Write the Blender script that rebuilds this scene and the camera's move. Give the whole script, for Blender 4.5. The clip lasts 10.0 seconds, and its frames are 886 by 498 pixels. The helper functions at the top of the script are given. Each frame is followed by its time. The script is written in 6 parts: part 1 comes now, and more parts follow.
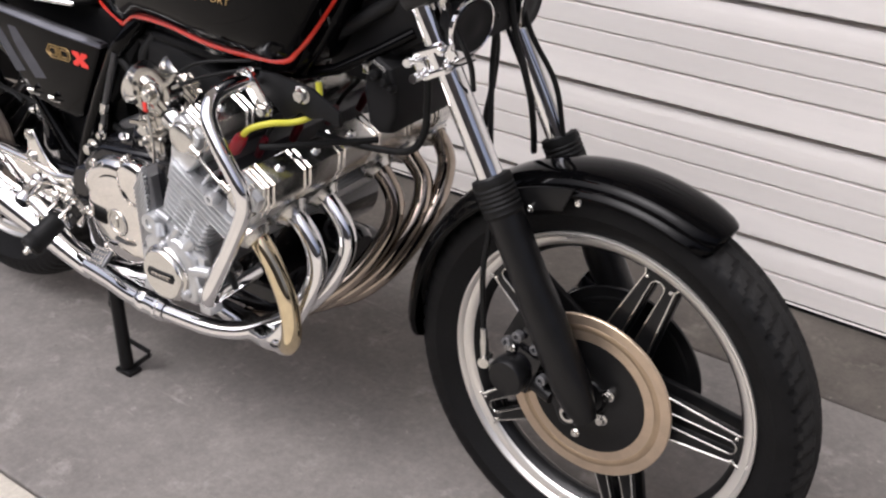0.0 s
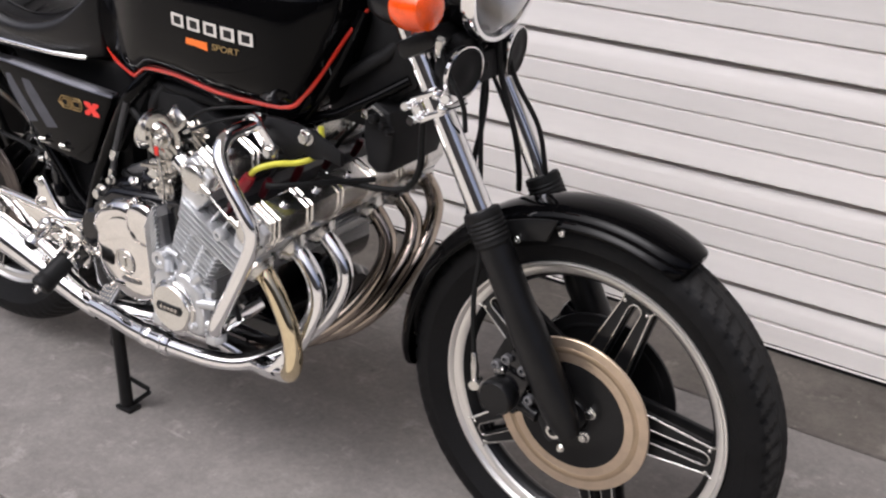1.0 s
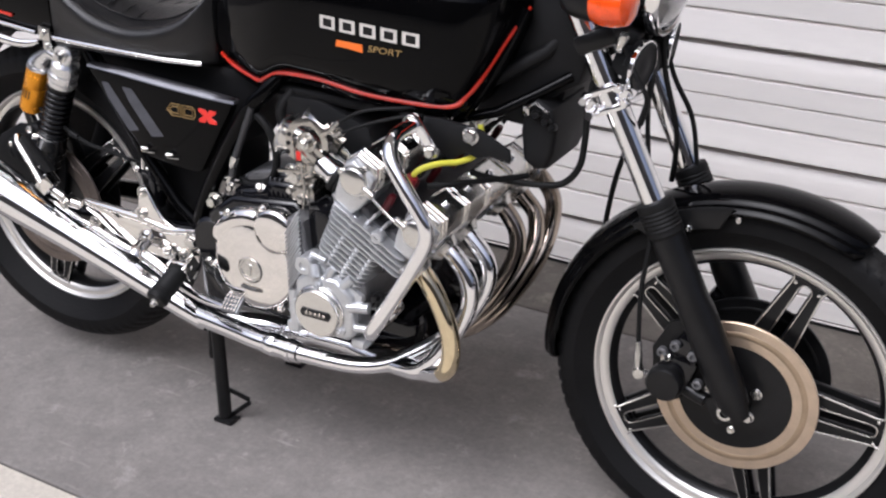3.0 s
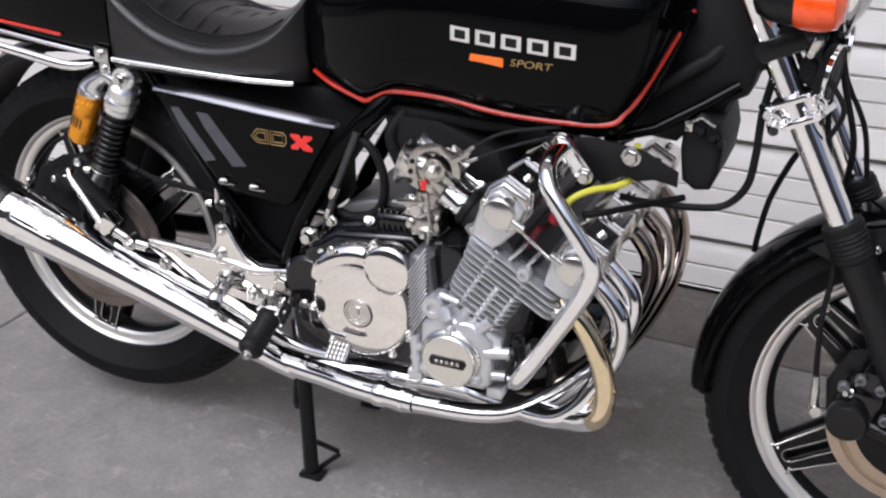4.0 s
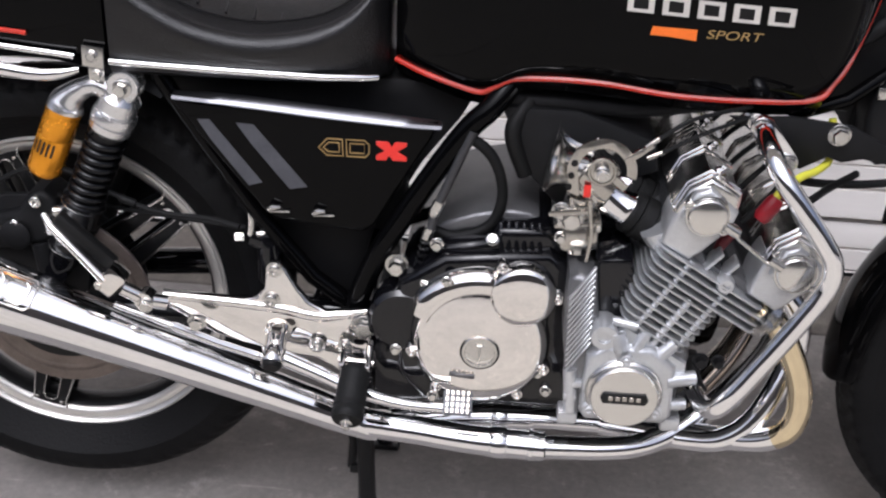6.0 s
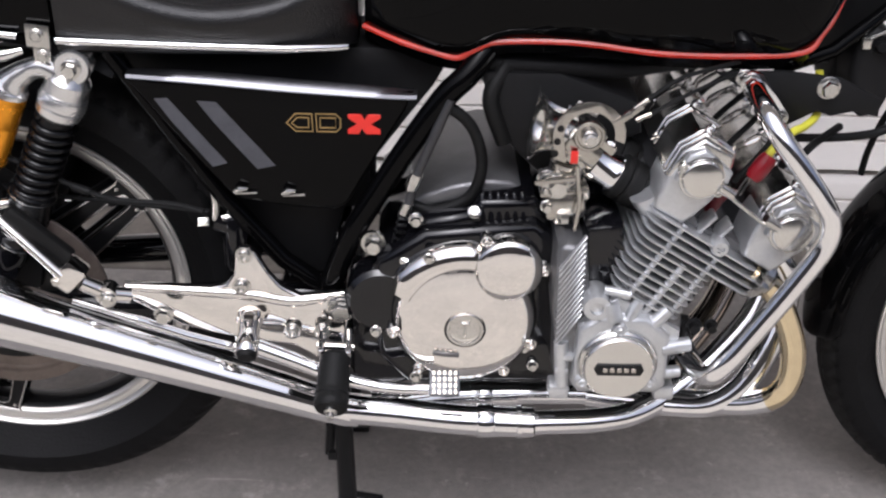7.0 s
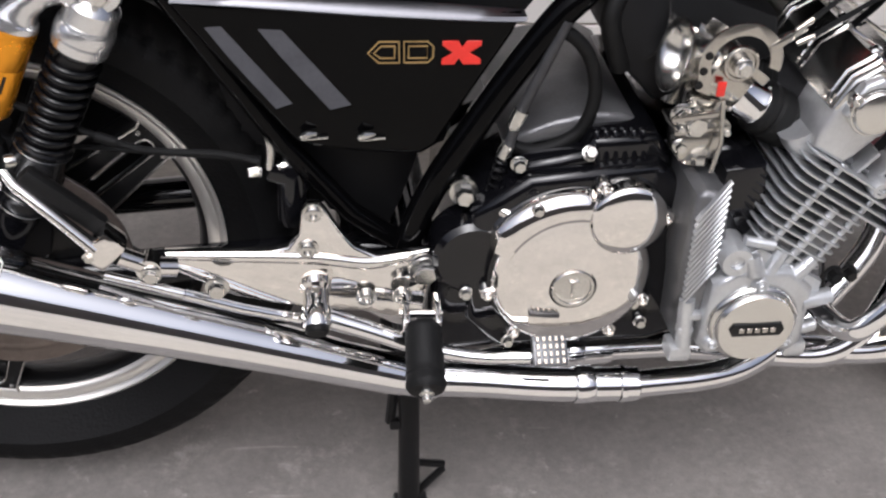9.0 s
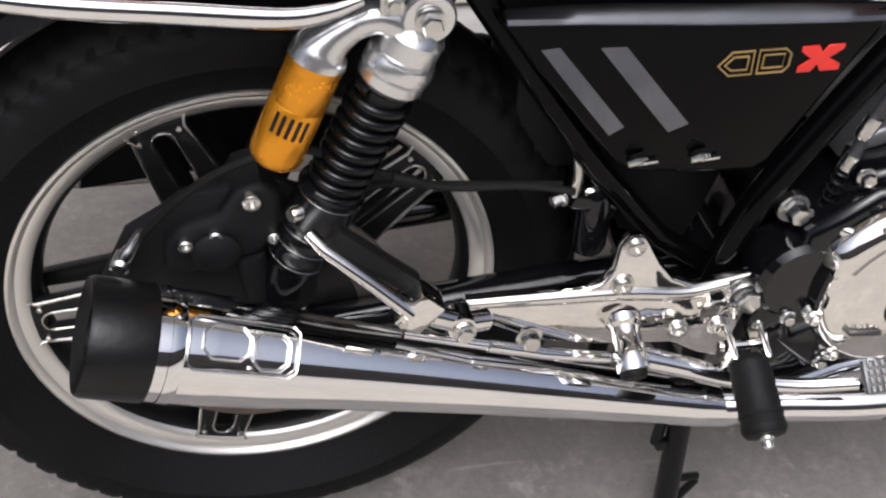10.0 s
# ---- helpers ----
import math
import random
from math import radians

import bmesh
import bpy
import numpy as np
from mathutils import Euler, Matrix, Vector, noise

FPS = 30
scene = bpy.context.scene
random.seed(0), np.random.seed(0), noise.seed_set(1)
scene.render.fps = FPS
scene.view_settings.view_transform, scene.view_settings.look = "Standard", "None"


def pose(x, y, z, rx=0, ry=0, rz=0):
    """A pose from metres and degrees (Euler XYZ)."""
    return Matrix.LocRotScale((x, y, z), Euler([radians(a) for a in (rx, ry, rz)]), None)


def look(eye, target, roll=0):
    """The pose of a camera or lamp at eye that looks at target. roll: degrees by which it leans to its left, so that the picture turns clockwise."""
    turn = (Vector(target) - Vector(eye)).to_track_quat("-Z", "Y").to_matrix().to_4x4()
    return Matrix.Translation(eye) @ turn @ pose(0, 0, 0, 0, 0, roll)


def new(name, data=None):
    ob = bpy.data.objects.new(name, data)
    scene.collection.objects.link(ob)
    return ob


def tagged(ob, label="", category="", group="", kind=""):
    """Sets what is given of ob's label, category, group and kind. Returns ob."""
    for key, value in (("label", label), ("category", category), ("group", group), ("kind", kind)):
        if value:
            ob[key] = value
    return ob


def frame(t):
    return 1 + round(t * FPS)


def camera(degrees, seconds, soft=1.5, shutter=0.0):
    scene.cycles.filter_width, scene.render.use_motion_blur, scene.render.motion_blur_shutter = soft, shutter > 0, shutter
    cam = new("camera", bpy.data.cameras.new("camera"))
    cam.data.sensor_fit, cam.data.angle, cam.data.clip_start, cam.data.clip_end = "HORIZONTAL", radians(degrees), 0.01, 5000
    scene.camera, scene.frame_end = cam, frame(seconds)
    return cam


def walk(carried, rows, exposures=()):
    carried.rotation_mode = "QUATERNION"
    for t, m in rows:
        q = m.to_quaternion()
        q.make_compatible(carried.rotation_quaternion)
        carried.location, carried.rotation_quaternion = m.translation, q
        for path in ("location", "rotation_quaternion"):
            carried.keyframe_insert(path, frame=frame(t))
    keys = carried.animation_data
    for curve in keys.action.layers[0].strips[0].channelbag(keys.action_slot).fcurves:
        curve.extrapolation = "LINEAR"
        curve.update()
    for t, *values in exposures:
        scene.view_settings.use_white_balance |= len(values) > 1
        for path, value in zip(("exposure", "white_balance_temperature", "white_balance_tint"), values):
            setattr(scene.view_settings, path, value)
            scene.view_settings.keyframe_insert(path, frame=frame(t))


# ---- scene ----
# ---------------------------------------------------------------- camera
cam = camera(41.57, 10.0, soft=2.3)
PATH = [
    # seconds, eye, target, roll
    (0, (2.2044, -1.3123, 1.3570), (1.1171, 0.0731, 0.4091), -0.01),
    (0.5, (2.2514, -1.3677, 1.3565), (1.1497, 0.0544, 0.4826), 0.11),
    (1, (2.2634, -1.4620, 1.3663), (1.1912, 0.0027, 0.5266), 0.55),
    (1.5, (2.2247, -1.5540, 1.3740), (1.1893, -0.0631, 0.5343), 0.68),
    (2, (2.1502, -1.6557, 1.3561), (1.1621, -0.1208, 0.5391), 1.22),
    (3.5, (1.6860, -1.7376, 1.3613), (0.8486, -0.1294, 0.5171), 0.47),
    (4, (1.4682, -1.6928, 1.3285), (0.6967, -0.0531, 0.4821), 0.06),
    (4.5, (1.2759, -1.6213, 1.3320), (0.5800, 0.0283, 0.4406), -1.15),
    (5, (1.0772, -1.6058, 1.2847), (0.5203, 0.1054, 0.4120), -0.39),
    (6.5, (0.6018, -1.5206, 1.2440), (0.5678, 0.2534, 0.3211), 2.29),
    (7, (0.5966, -1.4922, 1.2295), (0.5925, 0.2655, 0.2753), 1.61),
    (7.5, (0.6112, -1.4758, 1.2074), (0.6093, 0.2641, 0.2212), 1.08),
    (8, (0.6189, -1.4433, 1.1798), (0.5965, 0.2823, 0.1689), 0.49),
    (8.5, (0.6316, -1.3568, 1.1585), (0.5441, 0.3431, 0.1083), -0.51),
    (9, (0.3413, -1.2338, 1.1887), (0.5615, 0.3929, 0.0462), 3.63),
    (9.5, (0.1449, -1.0635, 1.2057), (0.4581, 0.4641, -0.0465), 4.45),
    (10, (-0.0004, -0.9686, 1.1954), (0.3087, 0.5249, -0.0984), 2.72),
]
walk(cam, [(t, look(eye, target, roll)) for t, eye, target, roll in PATH], [(0.0, -1.02, 5700, 9), (3.5, -1.04, 5400, 9), (4.5, -1.10, 5360, 9), (6.5, -1.17, 5470, 9), (10.0, -1.17, 5580, 7)])

# ---------------------------------------------------------------- light
# Hazy daylight from the open side of the yard, behind and to one side.
SUN_EL, SUN_AZ = 58.0, 193.0
world = bpy.data.worlds.new("sky")
scene.world = world
world.use_nodes = True
wn = world.node_tree
sky = wn.nodes.new("ShaderNodeTexSky")
sky.sky_type = "NISHITA"
sky.sun_disc = False
sky.sun_elevation = radians(SUN_EL)
sky.sun_rotation = radians(SUN_AZ)
sky.air_density, sky.dust_density, sky.ozone_density = 0.3, 10.0, 0.0
wn.links.new(sky.outputs[0], wn.nodes["Background"].inputs[0])
wn.nodes["Background"].inputs[1].default_value = 0.36
sun = new("sun", bpy.data.lights.new("sun", "SUN"))
sun.data.energy, sun.data.angle, sun.data.color = 0.5, radians(26), (1.0, 0.975, 0.94)
sun.matrix_world = look((3 * math.sin(radians(SUN_AZ)), 3 * math.cos(radians(SUN_AZ)), 3 * math.tan(radians(SUN_EL))), (0, 0, 0))


# ---------------------------------------------------------------- materials
def node_mat(name, color, rough, metal=0.0, vary=0.15, scale=30.0, bump=0.0, bump_scale=200.0, coat=0.0,
             rough_vary=0.1, fine=0.0, spec=0.5, stretch=(1, 1, 1)):
    """Principled surface with colour and roughness varied at two scales and a fine relief."""
    m = bpy.data.materials.new(name)
    m.use_nodes = True
    t = m.node_tree
    p = t.nodes["Principled BSDF"]
    p.inputs["Metallic"].default_value = metal
    p.inputs["Specular IOR Level"].default_value = spec
    p.inputs["Coat Weight"].default_value = coat
    p.inputs["Coat Roughness"].default_value = 0.03
    co = t.nodes.new("ShaderNodeTexCoord")
    mp = t.nodes.new("ShaderNodeMapping")
    mp.inputs["Scale"].default_value = stretch
    t.links.new(co.outputs["Object"], mp.inputs[0])

    def tex(s, d=6.0):
        n = t.nodes.new("ShaderNodeTexNoise")
        n.inputs["Scale"].default_value, n.inputs["Detail"].default_value = s, d
        t.links.new(mp.outputs[0], n.inputs["Vector"])
        return n
    big, small = tex(scale), tex(scale * 9)
    mix = t.nodes.new("ShaderNodeMath")
    mix.operation = "MULTIPLY_ADD"
    t.links.new(small.outputs[0], mix.inputs[0])
    mix.inputs[1].default_value = 0.5
    t.links.new(big.outputs[0], mix.inputs[2])
    ramp = t.nodes.new("ShaderNodeValToRGB")
    ramp.color_ramp.elements[0].position, ramp.color_ramp.elements[1].position = 0.5, 1.0
    ramp.color_ramp.elements[0].color = (*[c * (1 - vary) for c in color], 1)
    ramp.color_ramp.elements[1].color = (*[min(1, c * (1 + vary)) for c in color], 1)
    t.links.new(mix.outputs[0], ramp.inputs[0])
    t.links.new(ramp.outputs[0], p.inputs["Base Color"])
    mr = t.nodes.new("ShaderNodeMapRange")
    mr.inputs[1].default_value, mr.inputs[2].default_value = 0.4, 1.1
    mr.inputs[3].default_value, mr.inputs[4].default_value = max(0.0, rough * (1 - rough_vary)), min(1, rough * (1 + rough_vary) + fine)
    t.links.new(mix.outputs[0], mr.inputs[0])
    t.links.new(mr.outputs[0], p.inputs["Roughness"])
    if bump:
        b = t.nodes.new("ShaderNodeBump")
        b.inputs["Strength"].default_value = 1.0
        b.inputs["Distance"].default_value = bump
        t.links.new(tex(bump_scale, 4.0).outputs[0], b.inputs["Height"])
        t.links.new(b.outputs[0], p.inputs["Normal"])
    return m


BLACK = node_mat("black gloss paint", (0.0016, 0.0016, 0.0018), 0.05, vary=0.2, fine=0.015, spec=0.11)
SATIN = node_mat("black satin enamel", (0.006, 0.006, 0.0063), 0.34, vary=0.3, spec=0.3, bump=0.0004, bump_scale=160)
DARK = node_mat("black engine enamel", (0.004, 0.004, 0.005), 0.07, vary=0.3, bump=0.0002, bump_scale=90, spec=0.5)
CHROME = node_mat("chrome plate", (0.93, 0.93, 0.935), 0.035, 1.0, vary=0.04, scale=12, rough_vary=0.4, fine=0.02)
POLISH = node_mat("polished aluminium", (0.88, 0.86, 0.83), 0.055, 1.0, vary=0.06, scale=20, rough_vary=0.5, bump=0.0002, bump_scale=60)
CAST = node_mat("silver-painted cast aluminium", (0.62, 0.63, 0.64), 0.34, 0.75, vary=0.10, scale=25, bump=0.0006, bump_scale=350)
SATINED = node_mat("satin machined aluminium", (0.74, 0.73, 0.70), 0.22, 1.0, vary=0.05, scale=30, rough_vary=0.3)
HEATED = node_mat("gold heat-tinted chrome", (0.82, 0.70, 0.47), 0.06, 1.0, vary=0.10, scale=8)
BROWNED = node_mat("browned chrome", (0.40, 0.345, 0.29), 0.08, 1.0, vary=0.25, scale=9)
GREY = node_mat("grey cast aluminium", (0.17, 0.17, 0.175), 0.36, 0.6, vary=0.15, bump=0.0006, bump_scale=300)
# holds the shade inside the engine as colour; also the brake pipe's own grey
SHADE_AND_PIPE_GREY = node_mat("dark grey for engine shade and pipe", (0.055, 0.055, 0.058), 0.42, 0.4, vary=0.2, bump=0.0006, bump_scale=300)
TREAD = node_mat("dusty tread rubber", (0.014, 0.0135, 0.013), 0.7, vary=0.4, scale=22, bump=0.0008, bump_scale=240, spec=0.25)
# the sky's reflection on the panel ledge, put into a grey metal
LEDGE_SHEEN = node_mat("grey metal for the ledge's sky sheen", (0.21, 0.21, 0.225), 0.34, 1.0, vary=0.06, scale=30)
STEEL = node_mat("zinc-plated steel", (0.66, 0.65, 0.62), 0.24, 1.0, vary=0.15, scale=60)
RUBBER = node_mat("black rubber", (0.005, 0.005, 0.005), 0.6, vary=0.3, bump=0.0006, bump_scale=260, spec=0.25)
TYRE = node_mat("tyre rubber", (0.0045, 0.0045, 0.0048), 0.58, vary=0.35, scale=18, bump=0.0008, bump_scale=240, spec=0.18)
RIM = node_mat("machined aluminium rim", (0.76, 0.735, 0.69), 0.32, 0.75, vary=0.03, scale=12, rough_vary=0.05)
SHOCK_TOP = node_mat("bright satin cast alloy", (0.76, 0.76, 0.76), 0.24, 0.9, vary=0.03, scale=12, rough_vary=0.04)
SPRING = node_mat("black powder-coated spring", (0.004, 0.004, 0.0045), 0.20, vary=0.2, spec=0.35)
RUSTED = node_mat("worn brownish disc steel", (0.20, 0.17, 0.15), 0.36, 0.85, vary=0.2, scale=25, bump=0.0003, bump_scale=400)
DISC_DARK = node_mat("heat-browned disc band", (0.46, 0.355, 0.245), 0.40, 0.85, vary=0.12, scale=30, bump=0.0003, bump_scale=400)
DISC = node_mat("tan anodised brake disc", (0.61, 0.49, 0.365), 0.34, 0.85, vary=0.10, scale=35, bump=0.0003, bump_scale=400)
VINYL = node_mat("black seat vinyl", (0.0035, 0.0035, 0.0042), 0.33, vary=0.25, scale=20, bump=0.0009, bump_scale=420)
RED = node_mat("red pinstripe", (0.52, 0.028, 0.012), 0.25, vary=0.12, coat=0.5)
EMBLEM_RED = node_mat("red emblem paint", (0.70, 0.03, 0.02), 0.3, vary=0.1)
EMBLEM_GOLD = node_mat("gold emblem foil", (0.42, 0.29, 0.12), 0.3, 0.6, vary=0.15)
EMBLEM_ORANGE = node_mat("orange decal", (0.80, 0.17, 0.015), 0.35, vary=0.1)
GOLD = node_mat("gold anodised aluminium", (0.80, 0.33, 0.015), 0.26, 0.7, vary=0.10, scale=25)
ORANGE = node_mat("orange lens plastic", (0.85, 0.09, 0.006), 0.10, vary=0.2, scale=40, coat=0.4)
YELLOW = node_mat("yellow fuel hose", (0.62, 0.60, 0.05), 0.35, vary=0.1)
LEAD_CAP = node_mat("red rubber lead cap", (0.24, 0.006, 0.014), 0.35, vary=0.2)
RUBY = node_mat("red rubber plug cap", (0.09, 0.003, 0.008), 0.35, vary=0.2)
TITAN = node_mat("pale machined alloy", (0.52, 0.50, 0.46), 0.24, 1.0, vary=0.12, scale=50)
LINER = node_mat("dark inner fairing plastic", (0.006, 0.006, 0.0065), 0.6, vary=0.3, spec=0.25)
# reflection on the glossy vanes, put into a grey base colour
VANE_SHEEN = node_mat("grey of the vane reflection", (0.075, 0.075, 0.082), 0.22, vary=0.15, coat=0.4)

GLASS = bpy.data.materials.new("clear lens glass")
GLASS.use_nodes = True
gp = GLASS.node_tree.nodes["Principled BSDF"]
gp.inputs["Transmission Weight"].default_value = 1.0
gp.inputs["Roughness"].default_value = 0.12
gp.inputs["IOR"].default_value = 1.45


def concrete(name, base, dark):
    """Worn driveway concrete: broad stains, pale scuffs, speckle and shallow relief."""
    m = bpy.data.materials.new(name)
    m.use_nodes = True
    t = m.node_tree
    p = t.nodes["Principled BSDF"]
    geo = t.nodes.new("ShaderNodeNewGeometry")

    def noise_at(s, d, r=0.5):
        n = t.nodes.new("ShaderNodeTexNoise")
        n.inputs["Scale"].default_value, n.inputs["Detail"].default_value, n.inputs["Roughness"].default_value = s, d, r
        t.links.new(geo.outputs["Position"], n.inputs["Vector"])
        return n.outputs[0]

    def ramp(src, a, b, ca, cb):
        r = t.nodes.new("ShaderNodeValToRGB")
        r.color_ramp.elements[0].position, r.color_ramp.elements[1].position = a, b
        r.color_ramp.elements[0].color, r.color_ramp.elements[1].color = (*ca, 1), (*cb, 1)
        t.links.new(src, r.inputs[0])
        return r.outputs[0]

    def mix(fac, a, b, mode="MIX"):
        x = t.nodes.new("ShaderNodeMix")
        x.data_type, x.blend_type = "RGBA", mode
        if isinstance(fac, float):
            x.inputs["Factor"].default_value = fac
        else:
            t.links.new(fac, x.inputs["Factor"])
        t.links.new(a, x.inputs["A"])
        if isinstance(b, tuple):
            x.inputs["B"].default_value = (*b, 1)
        else:
            t.links.new(b, x.inputs["B"])
        return x.outputs["Result"]
    col = ramp(noise_at(1.6, 8, 0.6), 0.3, 0.7, dark, base)
    col = mix(0.35, col, ramp(noise_at(14, 8, 0.65), 0.35, 0.7, dark, tuple(min(1, c * 1.2) for c in base)))
    scuff = ramp(noise_at(9, 10, 0.75), 0.56, 0.68, (0, 0, 0), (1, 1, 1))
    col = mix(mix(1.0, scuff, (0.60, 0.60, 0.60), "MULTIPLY"), col, tuple(min(1, c * 1.55) for c in base))
    chip = ramp(noise_at(34, 6, 0.6), 0.66, 0.72, (0, 0, 0), (1, 1, 1))
    col = mix(mix(1.0, chip, (0.45, 0.45, 0.45), "MULTIPLY"), col, tuple(min(1, c * 2.0) for c in base))
    lay = t.nodes.new("ShaderNodeMapping")
    lay.inputs["Rotation"].default_value = (0, 0, 0.6)
    lay.inputs["Scale"].default_value = (4.0, 42.0, 1.0)
    t.links.new(geo.outputs["Position"], lay.inputs[0])
    drag = t.nodes.new("ShaderNodeTexNoise")
    drag.inputs["Scale"].default_value, drag.inputs["Detail"].default_value = 1.0, 5.0
    t.links.new(lay.outputs[0], drag.inputs["Vector"])
    scratch = ramp(drag.outputs[0], 0.66, 0.72, (0, 0, 0), (1, 1, 1))
    col = mix(mix(1.0, scratch, (0.35, 0.35, 0.35), "MULTIPLY"), col, tuple(min(1, c * 1.7) for c in base))
    spot = ramp(noise_at(21, 5, 0.55), 0.70, 0.735, (0, 0, 0), (1, 1, 1))
    col = mix(mix(1.0, spot, (0.5, 0.5, 0.5), "MULTIPLY"), col, tuple(c * 0.55 for c in dark))
    pits = ramp(noise_at(75, 6, 0.7), 0.30, 0.70, (0.82, 0.82, 0.82), (1.14, 1.14, 1.14))
    col = mix(0.9, col, pits, "MULTIPLY")
    grit = ramp(noise_at(260, 3), 0.66, 0.72, (0, 0, 0), (1, 1, 1))
    col = mix(mix(1.0, grit, (0.5, 0.5, 0.5), "MULTIPLY"), col, tuple(c * 0.4 for c in dark))
    t.links.new(col, p.inputs["Base Color"])
    p.inputs["Roughness"].default_value = 0.78
    p.inputs["Specular IOR Level"].default_value = 0.35
    b = t.nodes.new("ShaderNodeBump")
    b.inputs["Strength"].default_value, b.inputs["Distance"].default_value = 0.6, 0.002
    t.links.new(noise_at(120, 8, 0.7), b.inputs["Height"])
    t.links.new(b.outputs[0], p.inputs["Normal"])
    return m


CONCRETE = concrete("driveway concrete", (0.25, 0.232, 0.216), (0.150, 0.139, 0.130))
# paler copy of the concrete: sunlight on the open yard is in its colour
SUN_PALE = concrete("concrete with sunlight in colour", (0.58, 0.535, 0.46), (0.47, 0.435, 0.375))
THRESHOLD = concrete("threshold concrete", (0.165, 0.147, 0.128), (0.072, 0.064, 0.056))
DOOR = node_mat("cream shutter enamel", (0.81, 0.775, 0.735), 0.45, vary=0.05, scale=2.0, bump=0.0006, bump_scale=30, stretch=(0.4, 1, 3))
RENDER_WALL = node_mat("painted wall render", (0.62, 0.60, 0.57), 0.85, vary=0.08, scale=3, bump=0.002, bump_scale=80)


# ---------------------------------------------------------------- mesh tools
def spline(points, k=8):
    """Catmull-Rom curve through the points."""
    p = [Vector(q) for q in points]
    p = [2 * p[0] - p[1]] + p + [2 * p[-1] - p[-2]]
    out = []
    for i in range(1, len(p) - 2):
        for j in range(k):
            t = j / k
            a, b, c, d = p[i - 1], p[i], p[i + 1], p[i + 2]
            out.append(0.5 * ((2 * b) + (c - a) * t + (2 * a - 5 * b + 4 * c - d) * t * t + (3 * b - a - 3 * c + d) * t ** 3))
    out.append(p[-2])
    return out


def smooth_rows(rows, k=5):
    """Rows of numbers, eased with the same curve, for sections of a body."""
    rows = np.asarray(rows, float)
    p = np.vstack([2 * rows[0] - rows[1], rows, 2 * rows[-1] - rows[-2]])
    out = []
    for i in range(1, len(p) - 2):
        a, b, c, d = p[i - 1:i + 3]
        for j in range(k):
            t = j / k
            out.append(0.5 * (2 * b + (c - a) * t + (2 * a - 5 * b + 4 * c - d) * t * t + (3 * b - a - 3 * c + d) * t ** 3))
    out.append(rows[-1])
    return np.array(out)


class Form:
    """Vertices and faces of one part, with a material index per face."""

    def __init__(self):
        self.v, self.f, self.m = [], [], []

    def add(self, verts, faces, mat=0):
        o = len(self.v)
        self.v += [tuple(q) for q in verts]
        self.f += [tuple(i + o for i in face) for face in faces]
        self.m += [mat] * len(faces)
        return self

    def loft(self, rings, closed=True, caps=True, mat=0, loop=False):
        n, k = len(rings[0]), len(rings)
        verts = [q for ring in rings for q in ring]
        faces = []
        for i in range(k if loop else k - 1):
            a, b = i * n, (i + 1) % k * n
            for j in range(n if closed else n - 1):
                j2 = (j + 1) % n
                faces.append((a + j, a + j2, b + j2, b + j))
        if caps and closed and not loop:
            faces += [tuple(range(n - 1, -1, -1)), tuple(range((k - 1) * n, k * n))]
        return self.add(verts, faces, mat)

    def tube(self, path, r, n=12, mat=0, caps=True, flat=1.0):
        """Round bar along a path; r one number or one for each end or point."""
        path = [Vector(q) for q in path]
        k = len(path)
        rs = np.interp(np.linspace(0, 1, k), np.linspace(0, 1, len(r)), r) if isinstance(r, (list, tuple)) else [r] * k
        rs = [float(q) for q in rs]
        side, rings = None, []
        for i, q in enumerate(path):
            d = (path[min(i + 1, k - 1)] - path[max(i - 1, 0)]).normalized()
            if side is None:
                side = d.orthogonal() if abs(d.y) > 0.9 else d.cross(Vector((0, 1, 0)))
            side = (side - d * side.dot(d)).normalized()
            up = d.cross(side)
            rings.append([q + rs[i] * (math.cos(a) * side + flat * math.sin(a) * up) for a in (2 * math.pi * j / n for j in range(n))])
        return self.loft(rings, caps=caps, mat=mat)

    def lathe(self, profile, origin, axis, n=32, mat=0, caps=True):
        """Body of revolution: profile rows of (radius, height along the axis)."""
        o, d = Vector(origin), Vector(axis).normalized()
        s = d.orthogonal().normalized()
        u = d.cross(s)
        rings = [[o + h * d + r * (math.cos(a) * s + math.sin(a) * u) for a in (2 * math.pi * j / n for j in range(n))] for r, h in profile]
        return self.loft(rings, caps=caps, mat=mat)

    def plate(self, outline, y0, y1, bevel=0.002, mat=0, place=None, seg=2):
        """Slab with the outline (x, z), from y0 to y1, edges eased."""
        bm = bmesh.new()
        vs = [bm.verts.new((x, y0, z)) for x, z in outline]
        face = bm.faces.new(vs)
        ext = bmesh.ops.extrude_face_region(bm, geom=[face])
        for q in ext["geom"]:
            if isinstance(q, bmesh.types.BMVert):
                q.co.y = y1
        bmesh.ops.recalc_face_normals(bm, faces=bm.faces)
        if bevel:
            rim = [e for e in bm.edges if abs(e.verts[0].co.y - e.verts[1].co.y) < 1e-7]
            bmesh.ops.bevel(bm, geom=rim, offset=bevel, segments=seg, profile=0.5, affect="EDGES", clamp_overlap=True)
        return self.take(bm, mat, place)

    def box(self, centre, size, bevel=0.004, mat=0, place=None, seg=2):
        bm = bmesh.new()
        bmesh.ops.create_cube(bm, size=1)
        for q in bm.verts:
            q.co = Vector((q.co.x * size[0], q.co.y * size[1], q.co.z * size[2]))
        if bevel:
            bmesh.ops.bevel(bm, geom=list(bm.edges), offset=bevel, segments=seg, profile=0.5, affect="EDGES", clamp_overlap=True)
        return self.take(bm, mat, (place or Matrix()) if place else Matrix.Translation(centre))

